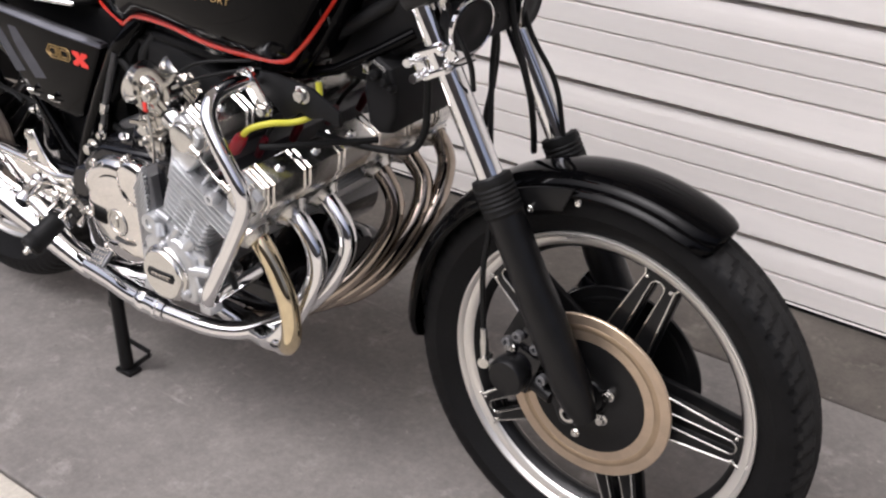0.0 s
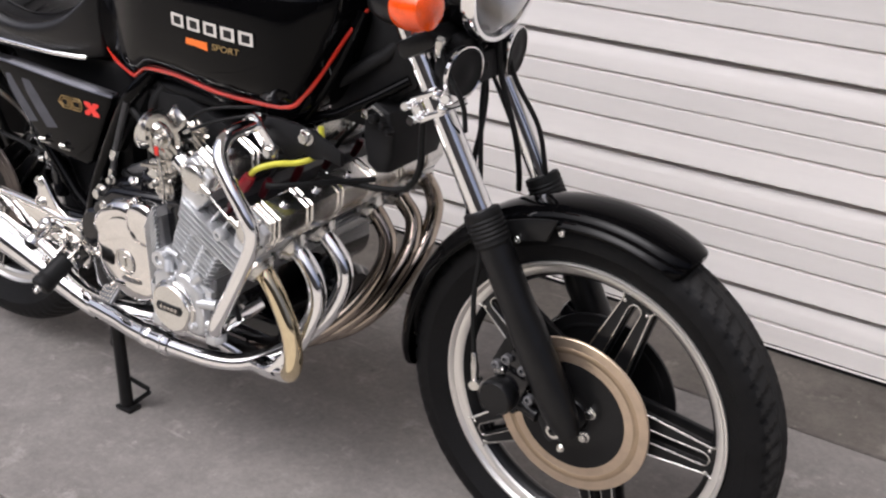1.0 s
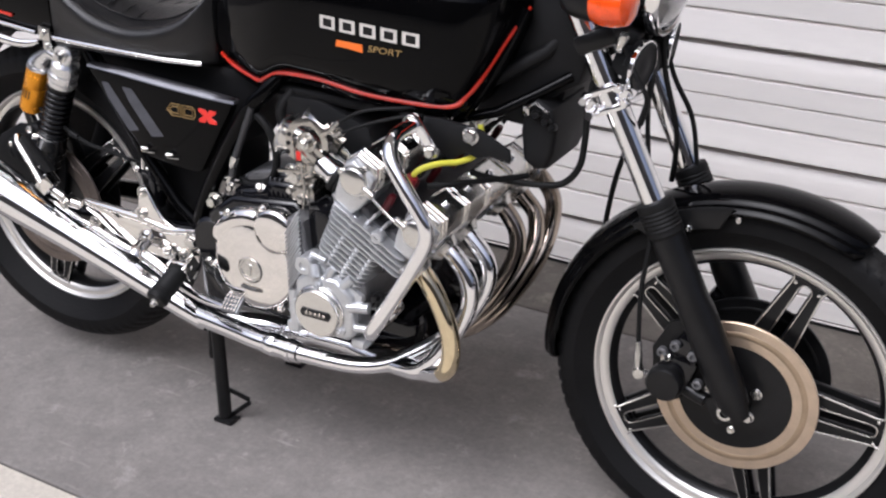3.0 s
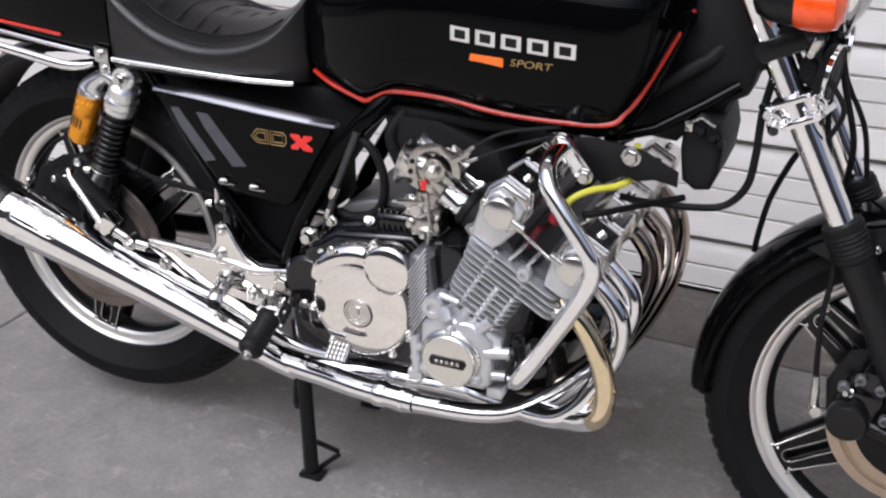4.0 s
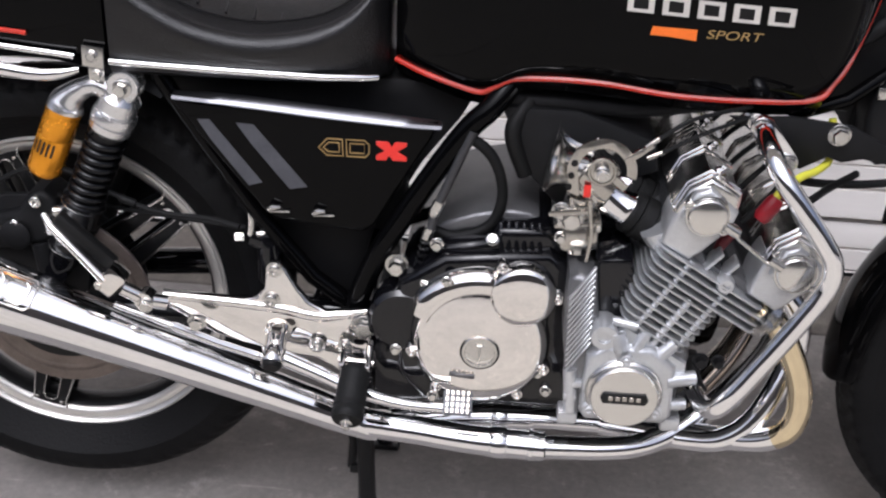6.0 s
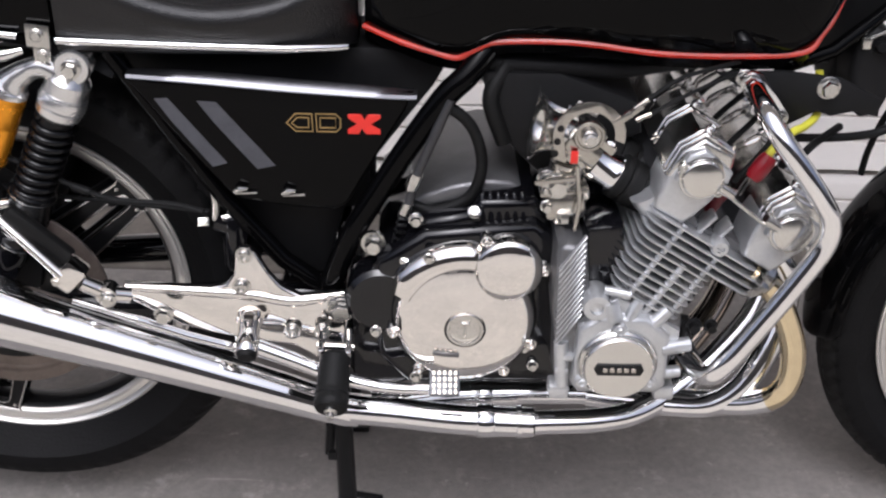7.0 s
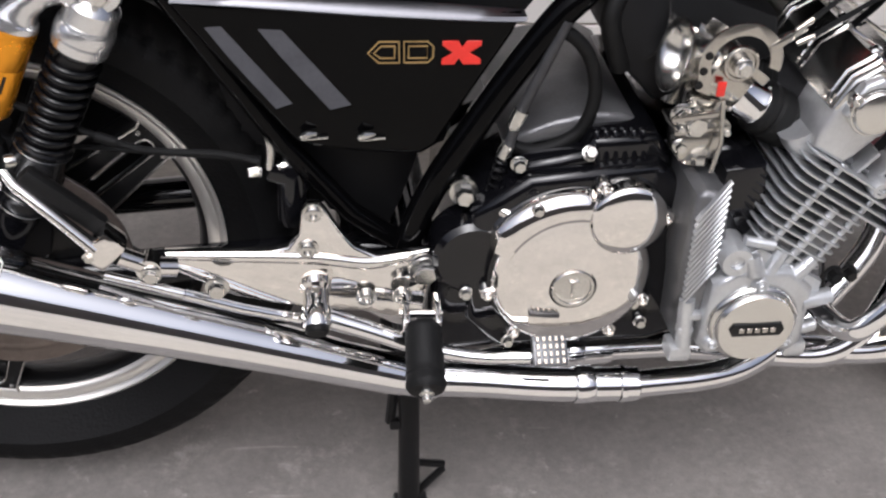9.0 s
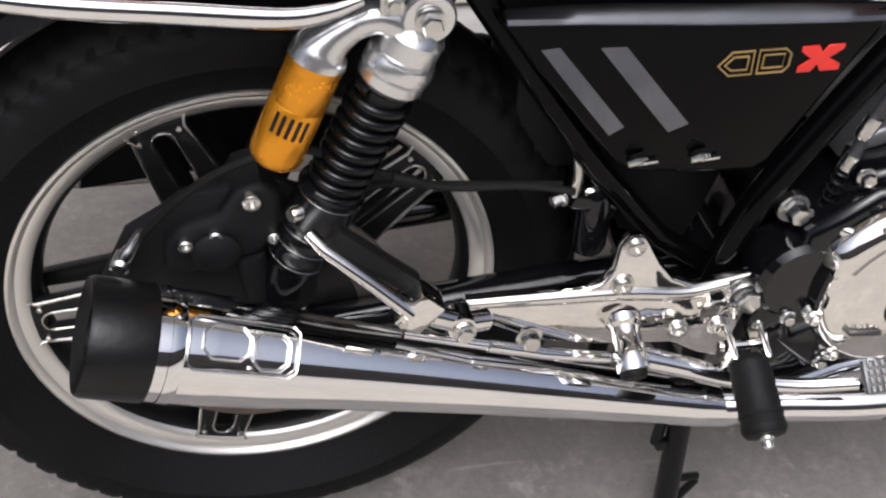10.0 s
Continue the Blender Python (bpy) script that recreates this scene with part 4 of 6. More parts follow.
rc = part("rear_caliper", Form().plate([(-0.088, 0.478), (-0.084, 0.508), (-0.066, 0.522), (-0.034, 0.530), (-0.018, 0.556), (0.004, 0.562), (0.022, 0.548), (0.024, 0.512), (0.004, 0.484), (-0.040, 0.470), (-0.074, 0.466)], -0.074, -0.022, 0.009, seg=3)
          .lathe([(0.021, 0), (0.022, 0.006), (0.017, 0.010), (0.0004, 0.010)], (-0.040, -0.074, 0.494), (0, -1, 0), 28).tube([(0.0, -0.064, 0.40), (-0.01, -0.064, 0.48)], 0.015, 12), LINER, bike, "black rear brake caliper")
part("caliper_bracket", Form().plate([(-0.152, 0.392), (-0.150, 0.450), (-0.118, 0.512), (-0.060, 0.546), (0.020, 0.552), (0.052, 0.530), (0.060, 0.470), (0.048, 0.40), (0.0, 0.366), (-0.110, 0.360)], -0.058, -0.050, 0.003), LINER, rc, "flat black caliper bracket")
for at, r in (((-0.005, -0.074, 0.547), 0.0085), ((-0.066, -0.074, 0.505), 0.007), ((-0.039, -0.074, 0.512), 0.0065), ((0.012, -0.074, 0.505), 0.006)):
    part("caliper_bolt", Form().socket(at, r=r, h=0.008), STEEL, rc, "steel socket bolt")
rh = part("rear_brake_hose", Form().tube(spline([(-0.112, -0.080, 0.510), (-0.098, -0.082, 0.528), (-0.074, -0.086, 0.556), (-0.040, -0.090, 0.586), (0.0, -0.092, 0.604), (0.04, -0.088, 0.606), (0.08, -0.085, 0.585), (0.16, -0.085, 0.550), (0.24, -0.09, 0.545), (0.285, -0.10, 0.54)]), 0.0038, 8), RUBBER, bike, "black rear brake hose")
part("hose_fitting", Form().lathe([(0.0065, 0), (0.0065, 0.012), (0.005, 0.014), (0.005, 0.034)], (-0.120, -0.080, 0.499), (0.55, 0, 0.84), 12).lathe([(0.009, -0.009), (0.009, 0.007), (0.006, 0.010)], (-0.123, -0.079, 0.494), (-0.3, -1, 0), 12), STEEL, rh, "bright banjo fitting")
part("hose_fitting", Form().lathe([(0.0058, 0), (0.0058, 0.022)], (0.118, -0.086, 0.566), (0.95, 0, -0.35), 12), RUBBER, rh, "black hose joint")
section(-0.003, -0.026, 0.004)
part("torque_link", Form().tube([(0.285, -0.115, 0.530), (0.18, -0.105, 0.535), (0.06, -0.10, 0.545)], 0.0035, 8), RUBBER, bike, "thin black brake cable")
part("chain_guard", Form().plate([(-0.175, 0.440), (-0.155, 0.530), (-0.090, 0.588), (0.05, 0.604), (0.25, 0.585), (0.42, 0.535), (0.42, 0.455), (0.20, 0.468), (0.0, 0.455)], 0.118, 0.134, 0.005), LINER, bike, "black chain guard over the rear wheel")
part("reservoir_tap", Form().tube(spline([(0.290, -0.126, 0.585), (0.296, -0.126, 0.55), (0.294, -0.126, 0.525)]), 0.0055, 10).bolt((0.283, -0.126, 0.522), (-1, -0.3, 0), 0.006, 0.012).bolt((0.305, -0.126, 0.527), (1, 0, 0.2), 0.004, 0.016), STEEL, bike, "steel pipe beside the side panel")
part("brake_master", Form().lathe([(0.015, 0), (0.018, 0.01), (0.018, 0.07), (0.012, 0.08)], (0.318, -0.118, 0.45), (0.02, 0, 1), 18).box(None, (0.05, 0.03, 0.02), 0.005, place=pose(0.315, -0.118, 0.512, 0, 20, 0)), DARK, bike, "black rear brake master cylinder")
part("under_seat_cover", Form().plate([(0.16, 0.752), (0.50, 0.752), (0.60, 0.745), (0.575, 0.70), (0.545, 0.66), (0.48, 0.57), (0.33, 0.58), (0.22, 0.69)], -0.094, 0.094, 0.006), LINER, bike, "black under-seat cover")
part("battery_box", Form().box(None, (0.26, 0.16, 0.17), 0.02, place=pose(0.37, 0.0, 0.60)), LINER, bike, "black battery box behind the side panel")
# added sheet that keeps the gap between the tubes dark
part("dark_filler_plate", Form().plate([(0.30, 0.56), (0.47, 0.56), (0.445, 0.47), (0.43, 0.43), (0.36, 0.45)], -0.097, -0.088, 0.003), LINER, bike, "added black plate that darkens the gap between the frame tubes")
part("chain_sprocket", Form().lathe([(0.030, -0.004), (0.102, -0.004), (0.104, -0.002), (0.104, 0.002), (0.102, 0.004), (0.030, 0.004)], (-0.006, 0.052, 0.382), (0, 1, 0), 48, caps=False), LINER, bike, "dark rear chain sprocket")
part("shock_absorber", Form().tube([(0.140, 0.118, 0.744), (0.013, 0.098, 0.456)], 0.0265, 20), LINER, bike, "dark shock absorber on the chain side")
part("inner_mudguard", Form().plate([(0.205, 0.70), (0.30, 0.72), (0.36, 0.55), (0.36, 0.45), (0.325, 0.45), (0.30, 0.56)], -0.085, 0.085, 0.008), LINER, bike, "black inner rear mudguard")

# ---- rear shock absorber with remote reservoir
section()
top, low = Vector((0.140, -0.118, 0.744)), Vector((0.013, -0.098, 0.456))
ax = (low - top).normalized()
L = (low - top).length
shock = part("shock_absorber", Form().lathe([(0.016, 0.02), (0.016, L - 0.02), (0.012, L)], top, ax, 20), SATIN, bike, "black sprung shock absorber with gold reservoir")
part("top_eye", Form().lathe([(0.0075, -0.016), (0.020, -0.016), (0.0225, -0.012), (0.0225, 0.012), (0.020, 0.016), (0.0075, 0.016)], top, (0, 1, 0), 28)
     .lathe([(0.016, 0.010), (0.0235, 0.016), (0.0268, 0.021), (0.0272, 0.038), (0.0245, 0.041), (0.0285, 0.043), (0.0302, 0.048), (0.0300, 0.055), (0.0250, 0.057), (0.0292, 0.059), (0.0288, 0.068), (0.0250, 0.073), (0.017, 0.075)], top, ax, 44), SHOCK_TOP, shock, "silver shock top and preload collars", 24)
part("eye_bolt", Form().bolt(top + Vector((0, -0.018, 0)), r=0.009, h=0.013), STEEL, shock)
r0, r1 = Vector((0.053, -0.113, 0.704)), Vector((0.013, -0.112, 0.611))
rax, RL = (r1 - r0).normalized(), (r1 - r0).length
arm = [top + ax * 0.026 + Vector((-0.004, 0, 0.004)), top + Vector((-0.034, 0.000, -0.003)), top + Vector((-0.056, 0.002, -0.008)), top + Vector((-0.072, 0.003, -0.018)), r0 - rax * 0.012, r0 - rax * 0.001]
part("reservoir_bridge", Form().tube(spline(arm, 6), [0.018, 0.0145, 0.0135, 0.0165, 0.0225, 0.0248], 18), SHOCK_TOP, shock, "silver cast reservoir bridge")
part("reservoir", Form().lathe([(0.021, -0.004), (0.0238, -0.002), (0.0240, 0.004), (0.0232, 0.006), (0.0236, 0.010), (0.0236, 0.040), (0.0231, 0.041), (0.0236, 0.042), (0.0236, RL - 0.010), (0.0225, RL - 0.004), (0.0195, RL), (0.0004, RL + 0.001)], r0, rax, 40), GOLD, shock, "gold anodised gas reservoir")
wrap = []
for h in (0.046, 0.066):
    ring = []
    for a in np.linspace(-1.0, 0.55, 12):
        side = Vector((0, -1, 0))
        across = rax.cross(side).normalized()
        ring.append(r0 + rax * h + 0.0239 * (math.cos(a) * side - math.sin(a) * across))
    wrap.append(ring)
dec = Form()
for k in range(5):
    seg = [[w[k * 2 + 1], w[k * 2 + 2]] for w in wrap]
    dec.add([seg[0][0], seg[0][1], seg[1][1], seg[1][0]], [(0, 1, 2, 3)])
part("reservoir_decal", dec, SATIN, shock, "row of black marks on the reservoir")
turns, coil = 9.0, []
s1 = ax.orthogonal().normalized()
s2 = ax.cross(s1)
for k in range(int(turns * 20) + 1):
    t = k / (turns * 20)
    a = 2 * math.pi * turns * t
    coil.append(top + ax * (0.078 + 0.112 * t) + 0.0236 * (math.cos(a) * s1 + math.sin(a) * s2))
part("coil_spring", Form().tube(coil, 0.0045, 10), SPRING, shock, "black coil spring")
part("spring_sleeve", Form().lathe([(0.0215, 0.076), (0.0215, 0.195)], top, ax, 28), SATIN, shock, "black sleeve inside the spring")
part("spring_seat", Form().lathe([(0.024, 0.186), (0.0305, 0.190), (0.0312, 0.194), (0.0300, 0.197), (0.0300, 0.226), (0.0316, 0.229), (0.0316, 0.235), (0.0290, 0.238), (0.0270, 0.243), (0.0285, 0.247), (0.0285, 0.253), (0.0265, 0.256), (0.0265, 0.262), (0.0282, 0.266), (0.0282, 0.272), (0.024, 0.276), (0.022, 0.284)], top, ax, 40), SPRING, shock, "ribbed black spring seat", 24)
for h in (0.1955, 0.2365, 0.2545, 0.2735):
    part("seat_ring", Form().lathe([(0.0302 if h < 0.24 else 0.0272, -0.0006), (0.0312 if h < 0.24 else 0.0282, 0.0), (0.0302 if h < 0.24 else 0.0272, 0.0006)], top + ax * h, ax, 40, caps=False), STEEL, shock, "thin worn bright ring")
part("lower_mount", Form().lathe([(0.022, -0.01), (0.022, 0.010), (0.016, 0.03)], low - ax * 0.03, ax, 24).lathe([(0.016, -0.016), (0.016, 0.016)], low, (0, 1, 0), 20), DARK, shock, "black lower shock mount")
part("adjuster_screw", Form().lathe([(0.0075, 0), (0.0075, 0.012), (0.006, 0.014), (0.0004, 0.014)], top + ax * 0.205 - 0.028 * Vector((0.8, 0.5, 0)), (-0.8, -0.5, 0.1), 14), STEEL, shock, "knurled damping screw")

# ---- polished footrest plate, pedals and pegs
section(-0.006, -0.012, 0.006)
PLATE = [(0.184, 0.456), (0.24, 0.454), (0.295, 0.452), (0.314, 0.457), (0.326, 0.471), (0.329, 0.500), (0.336, 0.512), (0.348, 0.512), (0.356, 0.502), (0.370, 0.476), (0.386, 0.455), (0.411, 0.441), (0.445, 0.445), (0.468, 0.449), (0.476, 0.432), (0.473, 0.405), (0.466, 0.365),
         (0.452, 0.338), (0.430, 0.346), (0.398, 0.366), (0.353, 0.371), (0.30, 0.381), (0.254, 0.394), (0.184, 0.436)]
rest = part("footrest_plate", Form().plate(PLATE, -0.170, -0.156, 0.004, seg=3), POLISH, bike, "polished aluminium footrest plate")
part("plate_rib", Form().tube(spline([(0.186, -0.171, 0.452), (0.26, -0.172, 0.448), (0.34, -0.172, 0.443), (0.40, -0.172, 0.434), (0.445, -0.172, 0.440)]), [0.004, 0.006, 0.007, 0.007, 0.005], 10, flat=0.6), POLISH, rest, "raised rib on the plate")
for at, r in (((0.3415, -0.170, 0.502), 0.0085), ((0.335, -0.170, 0.455), 0.009), ((0.399, -0.176, 0.392), 0.0085), ((0.4390, -0.180, 0.395), 0.0085)):
    part("plate_screw", Form().lathe([(r * 1.35, -0.001), (r * 1.35, 0.002), (r, 0.002)], at, (0, -1, 0), 18).socket(at, r=r, h=0.007), STEEL, rest, "socket screw with washer")
part("pivot_bolt", Form().bolt((0.4635, -0.176, 0.4255), r=0.0130, h=0.013).lathe([(0.0185, -0.010), (0.0185, 0.0), (0.0170, 0.002)], (0.4635, -0.176, 0.4255), (0, -1, 0), 28), STEEL, rest, "large hexagon pivot bolt")
part("pedal_pivot", Form().lathe([(0.018, 0), (0.018, 0.008), (0.0145, 0.012), (0.0145, 0.030), (0.0165, 0.034), (0.0165, 0.052), (0.0155, 0.056)], (0.343, -0.165, 0.408), (0, -0.86, -0.5), 24), POLISH, rest, "polished brake pedal pivot")
part("pivot_cap", Form().lathe([(0.0135, 0), (0.0135, 0.006), (0.011, 0.009), (0.0004, 0.009)], Vector((0.343, -0.165, 0.408)) + 0.054 * Vector((0, -0.86, -0.5)).normalized(), (0, -0.86, -0.5), 20), RUBBER, rest, "black rubber pivot cap")
pedal = part("brake_pedal", Form().tube(spline([(0.350, -0.196, 0.382), (0.40, -0.202, 0.365), (0.46, -0.210, 0.344), (0.52, -0.220, 0.335), (0.580, -0.232, 0.340)]), [0.0120, 0.0105, 0.0085, 0.0072], 14), CHROME, bike, "chrome rear brake pedal with ribbed pad")
pad = Form().box(None, (0.039, 0.034, 0.008), 0.002, mat=1, place=pose(0.599, -0.238, 0.354, 40, 0, 0))
for k in range(5):
    for j in range(4):
        pad.box(None, (0.0042, 0.0065, 0.004), 0.0008, place=pose(0.599, -0.238, 0.354, 40, 0, 0) @ pose(-0.014 + 0.007 * k, -0.0125 + 0.0083 * j, 0.0055), seg=1)
part("pedal_pad", pad, [TITAN, GREY], pedal, "studded metal pedal pad")
pa, pb = Vector((0.4585, -0.2185, 0.380)), Vector((0.4560, -0.2800, 0.349))
pd = (pb - pa).normalized()
peg = part("footpeg", Form().lathe([(0.0150, -0.004), (0.0195, 0), (0.0205, 0.006), (0.0196, 0.008), (0.0208, 0.016), (0.0199, 0.018), (0.0212, 0.026), (0.0202, 0.028), (0.0214, 0.036), (0.0204, 0.038), (0.0216, 0.046), (0.0206, 0.048), (0.0220, 0.056), (0.0208, 0.058), (0.0222, 0.066), (0.0222, 0.070), (0.0190, 0.075), (0.007, 0.076)], pa, pd, 24), RUBBER, bike, "ribbed black rubber footpeg")
part("peg_tip", Form().lathe([(0.0085, 0), (0.0085, 0.004), (0.0055, 0.006), (0.0055, 0.012), (0.0035, 0.014)], pa + pd * 0.075, pd, 16), STEEL, peg, "steel peg tip")
part("peg_clevis", Form().box(None, (0.008, 0.040, 0.040), 0.004, place=pose(0.4400, -0.202, 0.386, 27, 0, 0)).box(None, (0.008, 0.040, 0.040), 0.004, place=pose(0.4750, -0.202, 0.384, 27, 0, 0)).tube([(0.433, -0.202, 0.387), (0.481, -0.202, 0.385)], 0.005, 10), POLISH, peg, "polished peg clevis")
section(-0.009, 0.006, 0.014)
pill = part("pillion_peg", Form().tube([(0.126, -0.196, 0.486), (0.093, -0.188, 0.517), (0.054, -0.178, 0.553), (0.044, -0.168, 0.562)], [0.0075, 0.0065, 0.0065, 0.0060], 14, flat=1.3), POLISH, bike, "folded polished pillion footrest")
part("peg_rubber", Form().box(None, (0.098, 0.018, 0.021), 0.006, place=Matrix.Translation((0.097, -0.174, 0.531)) @ pose(0, 0, 0, 0, 43, 0)), RUBBER, pill, "black rubber strip")
part("peg_bracket", Form().box(None, (0.030, 0.030, 0.040), 0.005, place=pose(0.133, -0.188, 0.484, 0, 43, 0)).tube([(0.145, -0.186, 0.47), (0.175, -0.182, 0.452), (0.20, -0.174, 0.445)], 0.0105, 12).lathe([(0.013, -0.01), (0.013, 0.012)], (0.174, -0.18, 0.453), (0, -1, 0), 18), POLISH, pill, "polished folding bracket")
for at, r, h in (((0.176, -0.193, 0.449), 0.008, 0.007), ((0.2415, -0.180, 0.421), 0.0095, 0.012), ((0.118, -0.196, 0.478), 0.005, 0.008)):
    part("bracket_bolt", Form().bolt(at, r=r, h=h), STEEL, pill, "zinc bolt")

# ---- centre stand
section(-0.013, 0.004, 0.0)
stand = part("centre_stand", Form().tube([(0.462, -0.105, 0.33), (0.468, -0.105, 0.17), (0.473, -0.107, 0.012)], [0.0135, 0.0135, 0.0145], 14).tube([(0.462, 0.105, 0.33), (0.466, 0.13, 0.17), (0.468, 0.152, 0.012)], 0.0135, 14)
             .tube([(0.465, -0.105, 0.24), (0.465, 0.115, 0.24)], 0.012, 12).box(None, (0.045, 0.034, 0.010), 0.003, place=pose(0.476, -0.107, 0.005)).box(None, (0.045, 0.034, 0.010), 0.003, place=pose(0.470, 0.152, 0.005)), SATIN, bike, "black tubular centre stand on the concrete")
part("stand_loop", Form().tube([(0.474, -0.100, 0.075), (0.520, -0.084, 0.052), (0.521, -0.084, 0.045), (0.482, -0.096, 0.010)], 0.0052, 8), SATIN, stand, "black foot loop")
part("stand_spring", Form().tube([(0.445, -0.10, 0.15), (0.448, -0.10, 0.20), (0.44, -0.10, 0.24)], 0.007, 8).box(None, (0.018, 0.012, 0.016), 0.004, place=pose(0.452, -0.104, 0.150)), SATIN, stand, "black stand spring")

# ---- exhaust: six header pipes into one megaphone
section(-0.004, -0.006, -0.005)
HEADERS = [
    [(0.968, -0.222, 0.535), (1.000, -0.222, 0.510), (1.026, -0.221, 0.465), (1.043, -0.221, 0.420), (1.047, -0.221, 0.375), (1.035, -0.216, 0.341), (1.003, -0.200, 0.317), (0.95, -0.172, 0.299), (0.88, -0.145, 0.287), (0.80, -0.131, 0.281), (0.70, -0.130, 0.280)],
    [(0.978, -0.150, 0.548), (1.014, -0.150, 0.526), (1.042, -0.152, 0.488), (1.046, -0.158, 0.440), (1.026, -0.176, 0.385), (0.997, -0.187, 0.334), (0.962, -0.184, 0.303), (0.92, -0.168, 0.289), (0.86, -0.148, 0.283), (0.80, -0.135, 0.281)],
    [(0.978, -0.072, 0.552), (1.012, -0.073, 0.524), (1.040, -0.075, 0.490), (1.043, -0.082, 0.448), (1.020, -0.104, 0.392), (0.968, -0.126, 0.335), (0.925, -0.146, 0.306), (0.888, -0.164, 0.288), (0.85, -0.181, 0.281), (0.80, -0.192, 0.279), (0.72, -0.197, 0.278)],
    [(0.985, 0.070, 0.555), (1.016, 0.070, 0.530), (1.040, 0.066, 0.490), (1.040, 0.045, 0.440), (1.010, 0.000, 0.375), (0.965, -0.048, 0.325), (0.91, -0.085, 0.292), (0.83, -0.105, 0.281)],
    [(0.985, 0.150, 0.555), (1.014, 0.150, 0.532), (1.044, 0.142, 0.498), (1.052, 0.105, 0.445), (1.022, 0.048, 0.372), (0.975, -0.008, 0.318), (0.91, -0.055, 0.288), (0.84, -0.08, 0.281)],
    [(0.985, 0.228, 0.560), (1.020, 0.224, 0.545), (1.058, 0.190, 0.512), (1.066, 0.132, 0.446), (1.032, 0.078, 0.365), (0.985, 0.025, 0.312), (0.92, -0.02, 0.287), (0.85, -0.055, 0.281)]]
ex = part("exhaust", Form().tube(spline([(0.72, -0.197, 0.278), (0.62, -0.190, 0.277), (0.54, -0.176, 0.276), (0.468, -0.166, 0.276)]), [0.0205, 0.0205, 0.021, 0.022], 24)
          .tube(spline([(0.70, -0.130, 0.280), (0.62, -0.136, 0.280), (0.56, -0.148, 0.279), (0.50, -0.162, 0.278)]), 0.0205, 24), CHROME, bike, "chrome six-into-one exhaust system")
for k, pts in enumerate(HEADERS):
    if k == 0:
        hot = spline(pts, 10)
        h = part("header_pipe", Form().tube(hot[:54], 0.0164, 24, 0).tube(hot[53:], 0.0164, 24, 1), [HEATED, CHROME], ex, "chrome header pipe tinted gold by heat")
    else:
        h = part("header_pipe", Form().tube(spline(pts, 10), 0.0164, 24), CHROME if k < 3 else BROWNED, ex, "curved chrome header pipe" if k < 3 else "chrome header pipe browned by heat near the head")
    p0, p1 = Vector(pts[0]), Vector(pts[1])
    part("exhaust_flange", Form().lathe([(0.021, 0.0), (0.031, 0.002), (0.031, 0.014), (0.026, 0.018), (0.021, 0.026)], p0 + (p1 - p0) * 0.1, p1 - p0, 24).bolt(p0 + Vector((0.004, -0.034, 0.0)), p1 - p0, 0.006, 0.014).bolt(p0 + Vector((0.004, 0.034, 0.0)), p1 - p0, 0.006, 0.014), STEEL, ex, "steel exhaust flange")
m0, m1 = Vector((0.470, -0.166, 0.272)), Vector((-0.108, -0.184, 0.4825))
md = (m1 - m0).normalized()
ML = (m1 - m0).length
part("megaphone", Form().lathe([(0.020, -0.015), (0.0225, 0.0), (0.0250, 0.04), (0.0285, 0.16 * ML / 0.6), (0.0345, 0.30 * ML / 0.6), (0.0425, 0.43 * ML / 0.6), (0.0475, 0.50 * ML / 0.6), (0.0498, ML - 0.055), (0.0505, ML - 0.05), (0.0505, ML), (0.047, ML + 0.001)], m0, md, 48, caps=False), CHROME, ex, "chrome megaphone silencer")
part("silencer_end", Form().lathe([(0.0512, -0.004), (0.0522, 0.0), (0.0522, 0.048), (0.050, 0.052), (0.030, 0.044), (0.028, -0.05)], m1, md, 48, caps=False), SATIN, ex, "matt black silencer end cap")
for x, y, z, w in ((0.655, -0.193, 0.2775, 0.012), (0.655, -0.133, 0.280, 0.012), (0.70, -0.196, 0.278, 0.004)):
    part("pipe_clamp", Form().lathe([(0.0210, -w), (0.0230, -w * 0.8), (0.0230, w * 0.8), (0.0210, w)], (x, y, z), (1, 0, 0), 24, caps=False), CHROME, ex, "chrome pipe clamp")
part("silencer_strap", Form().tube([(0.33, -0.168, 0.372), (0.26, -0.176, 0.398), (0.20, -0.182, 0.425)], 0.0065, 10).tube([(0.20, -0.182, 0.425), (0.12, -0.180, 0.452)], 0.005, 10), CHROME, ex, "chrome silencer strap")
# raised badge frame on the silencer
up = Vector((0, -0.75, 0.66))
side = md.cross(up).normalized()


def on_muffler(h, a, lift=0.0):
    r = 0.0485 + 0.002 * (h - 0.46) / 0.1 + lift
    return m0 + md * h + r * (math.cos(a) * Vector((0, -1, 0)) + math.sin(a) * md.cross(Vector((0, -1, 0))).normalized() * -1)


def badge_ring(h0, h1, a0, a1, cut, r):
    """Raised rounded outline that wraps the silencer."""
    c, d = cut / 0.05, cut
    pts = [(h0 + d, a0), ((h0 + h1) / 2, a0), (h1 - d, a0), (h1, a0 + c), (h1, (a0 + a1) / 2), (h1, a1 - c), (h1 - d, a1), ((h0 + h1) / 2, a1), (h0 + d, a1), (h0, a1 - c), (h0, (a0 + a1) / 2), (h0, a0 + c), (h0 + d, a0)]
    return Form().tube([on_muffler(h, a, 0.0008) for h, a in pts], r, 8)


part("silencer_badge", badge_ring(0.490, 0.586, -1.34, -0.40, 0.006, 0.0010), STEEL, ex, "raised badge frame on the silencer")
part("silencer_badge", badge_ring(0.533, 0.574, -1.20, -0.62, 0.008, 0.0012), STEEL, ex, "raised badge loop on the silencer")
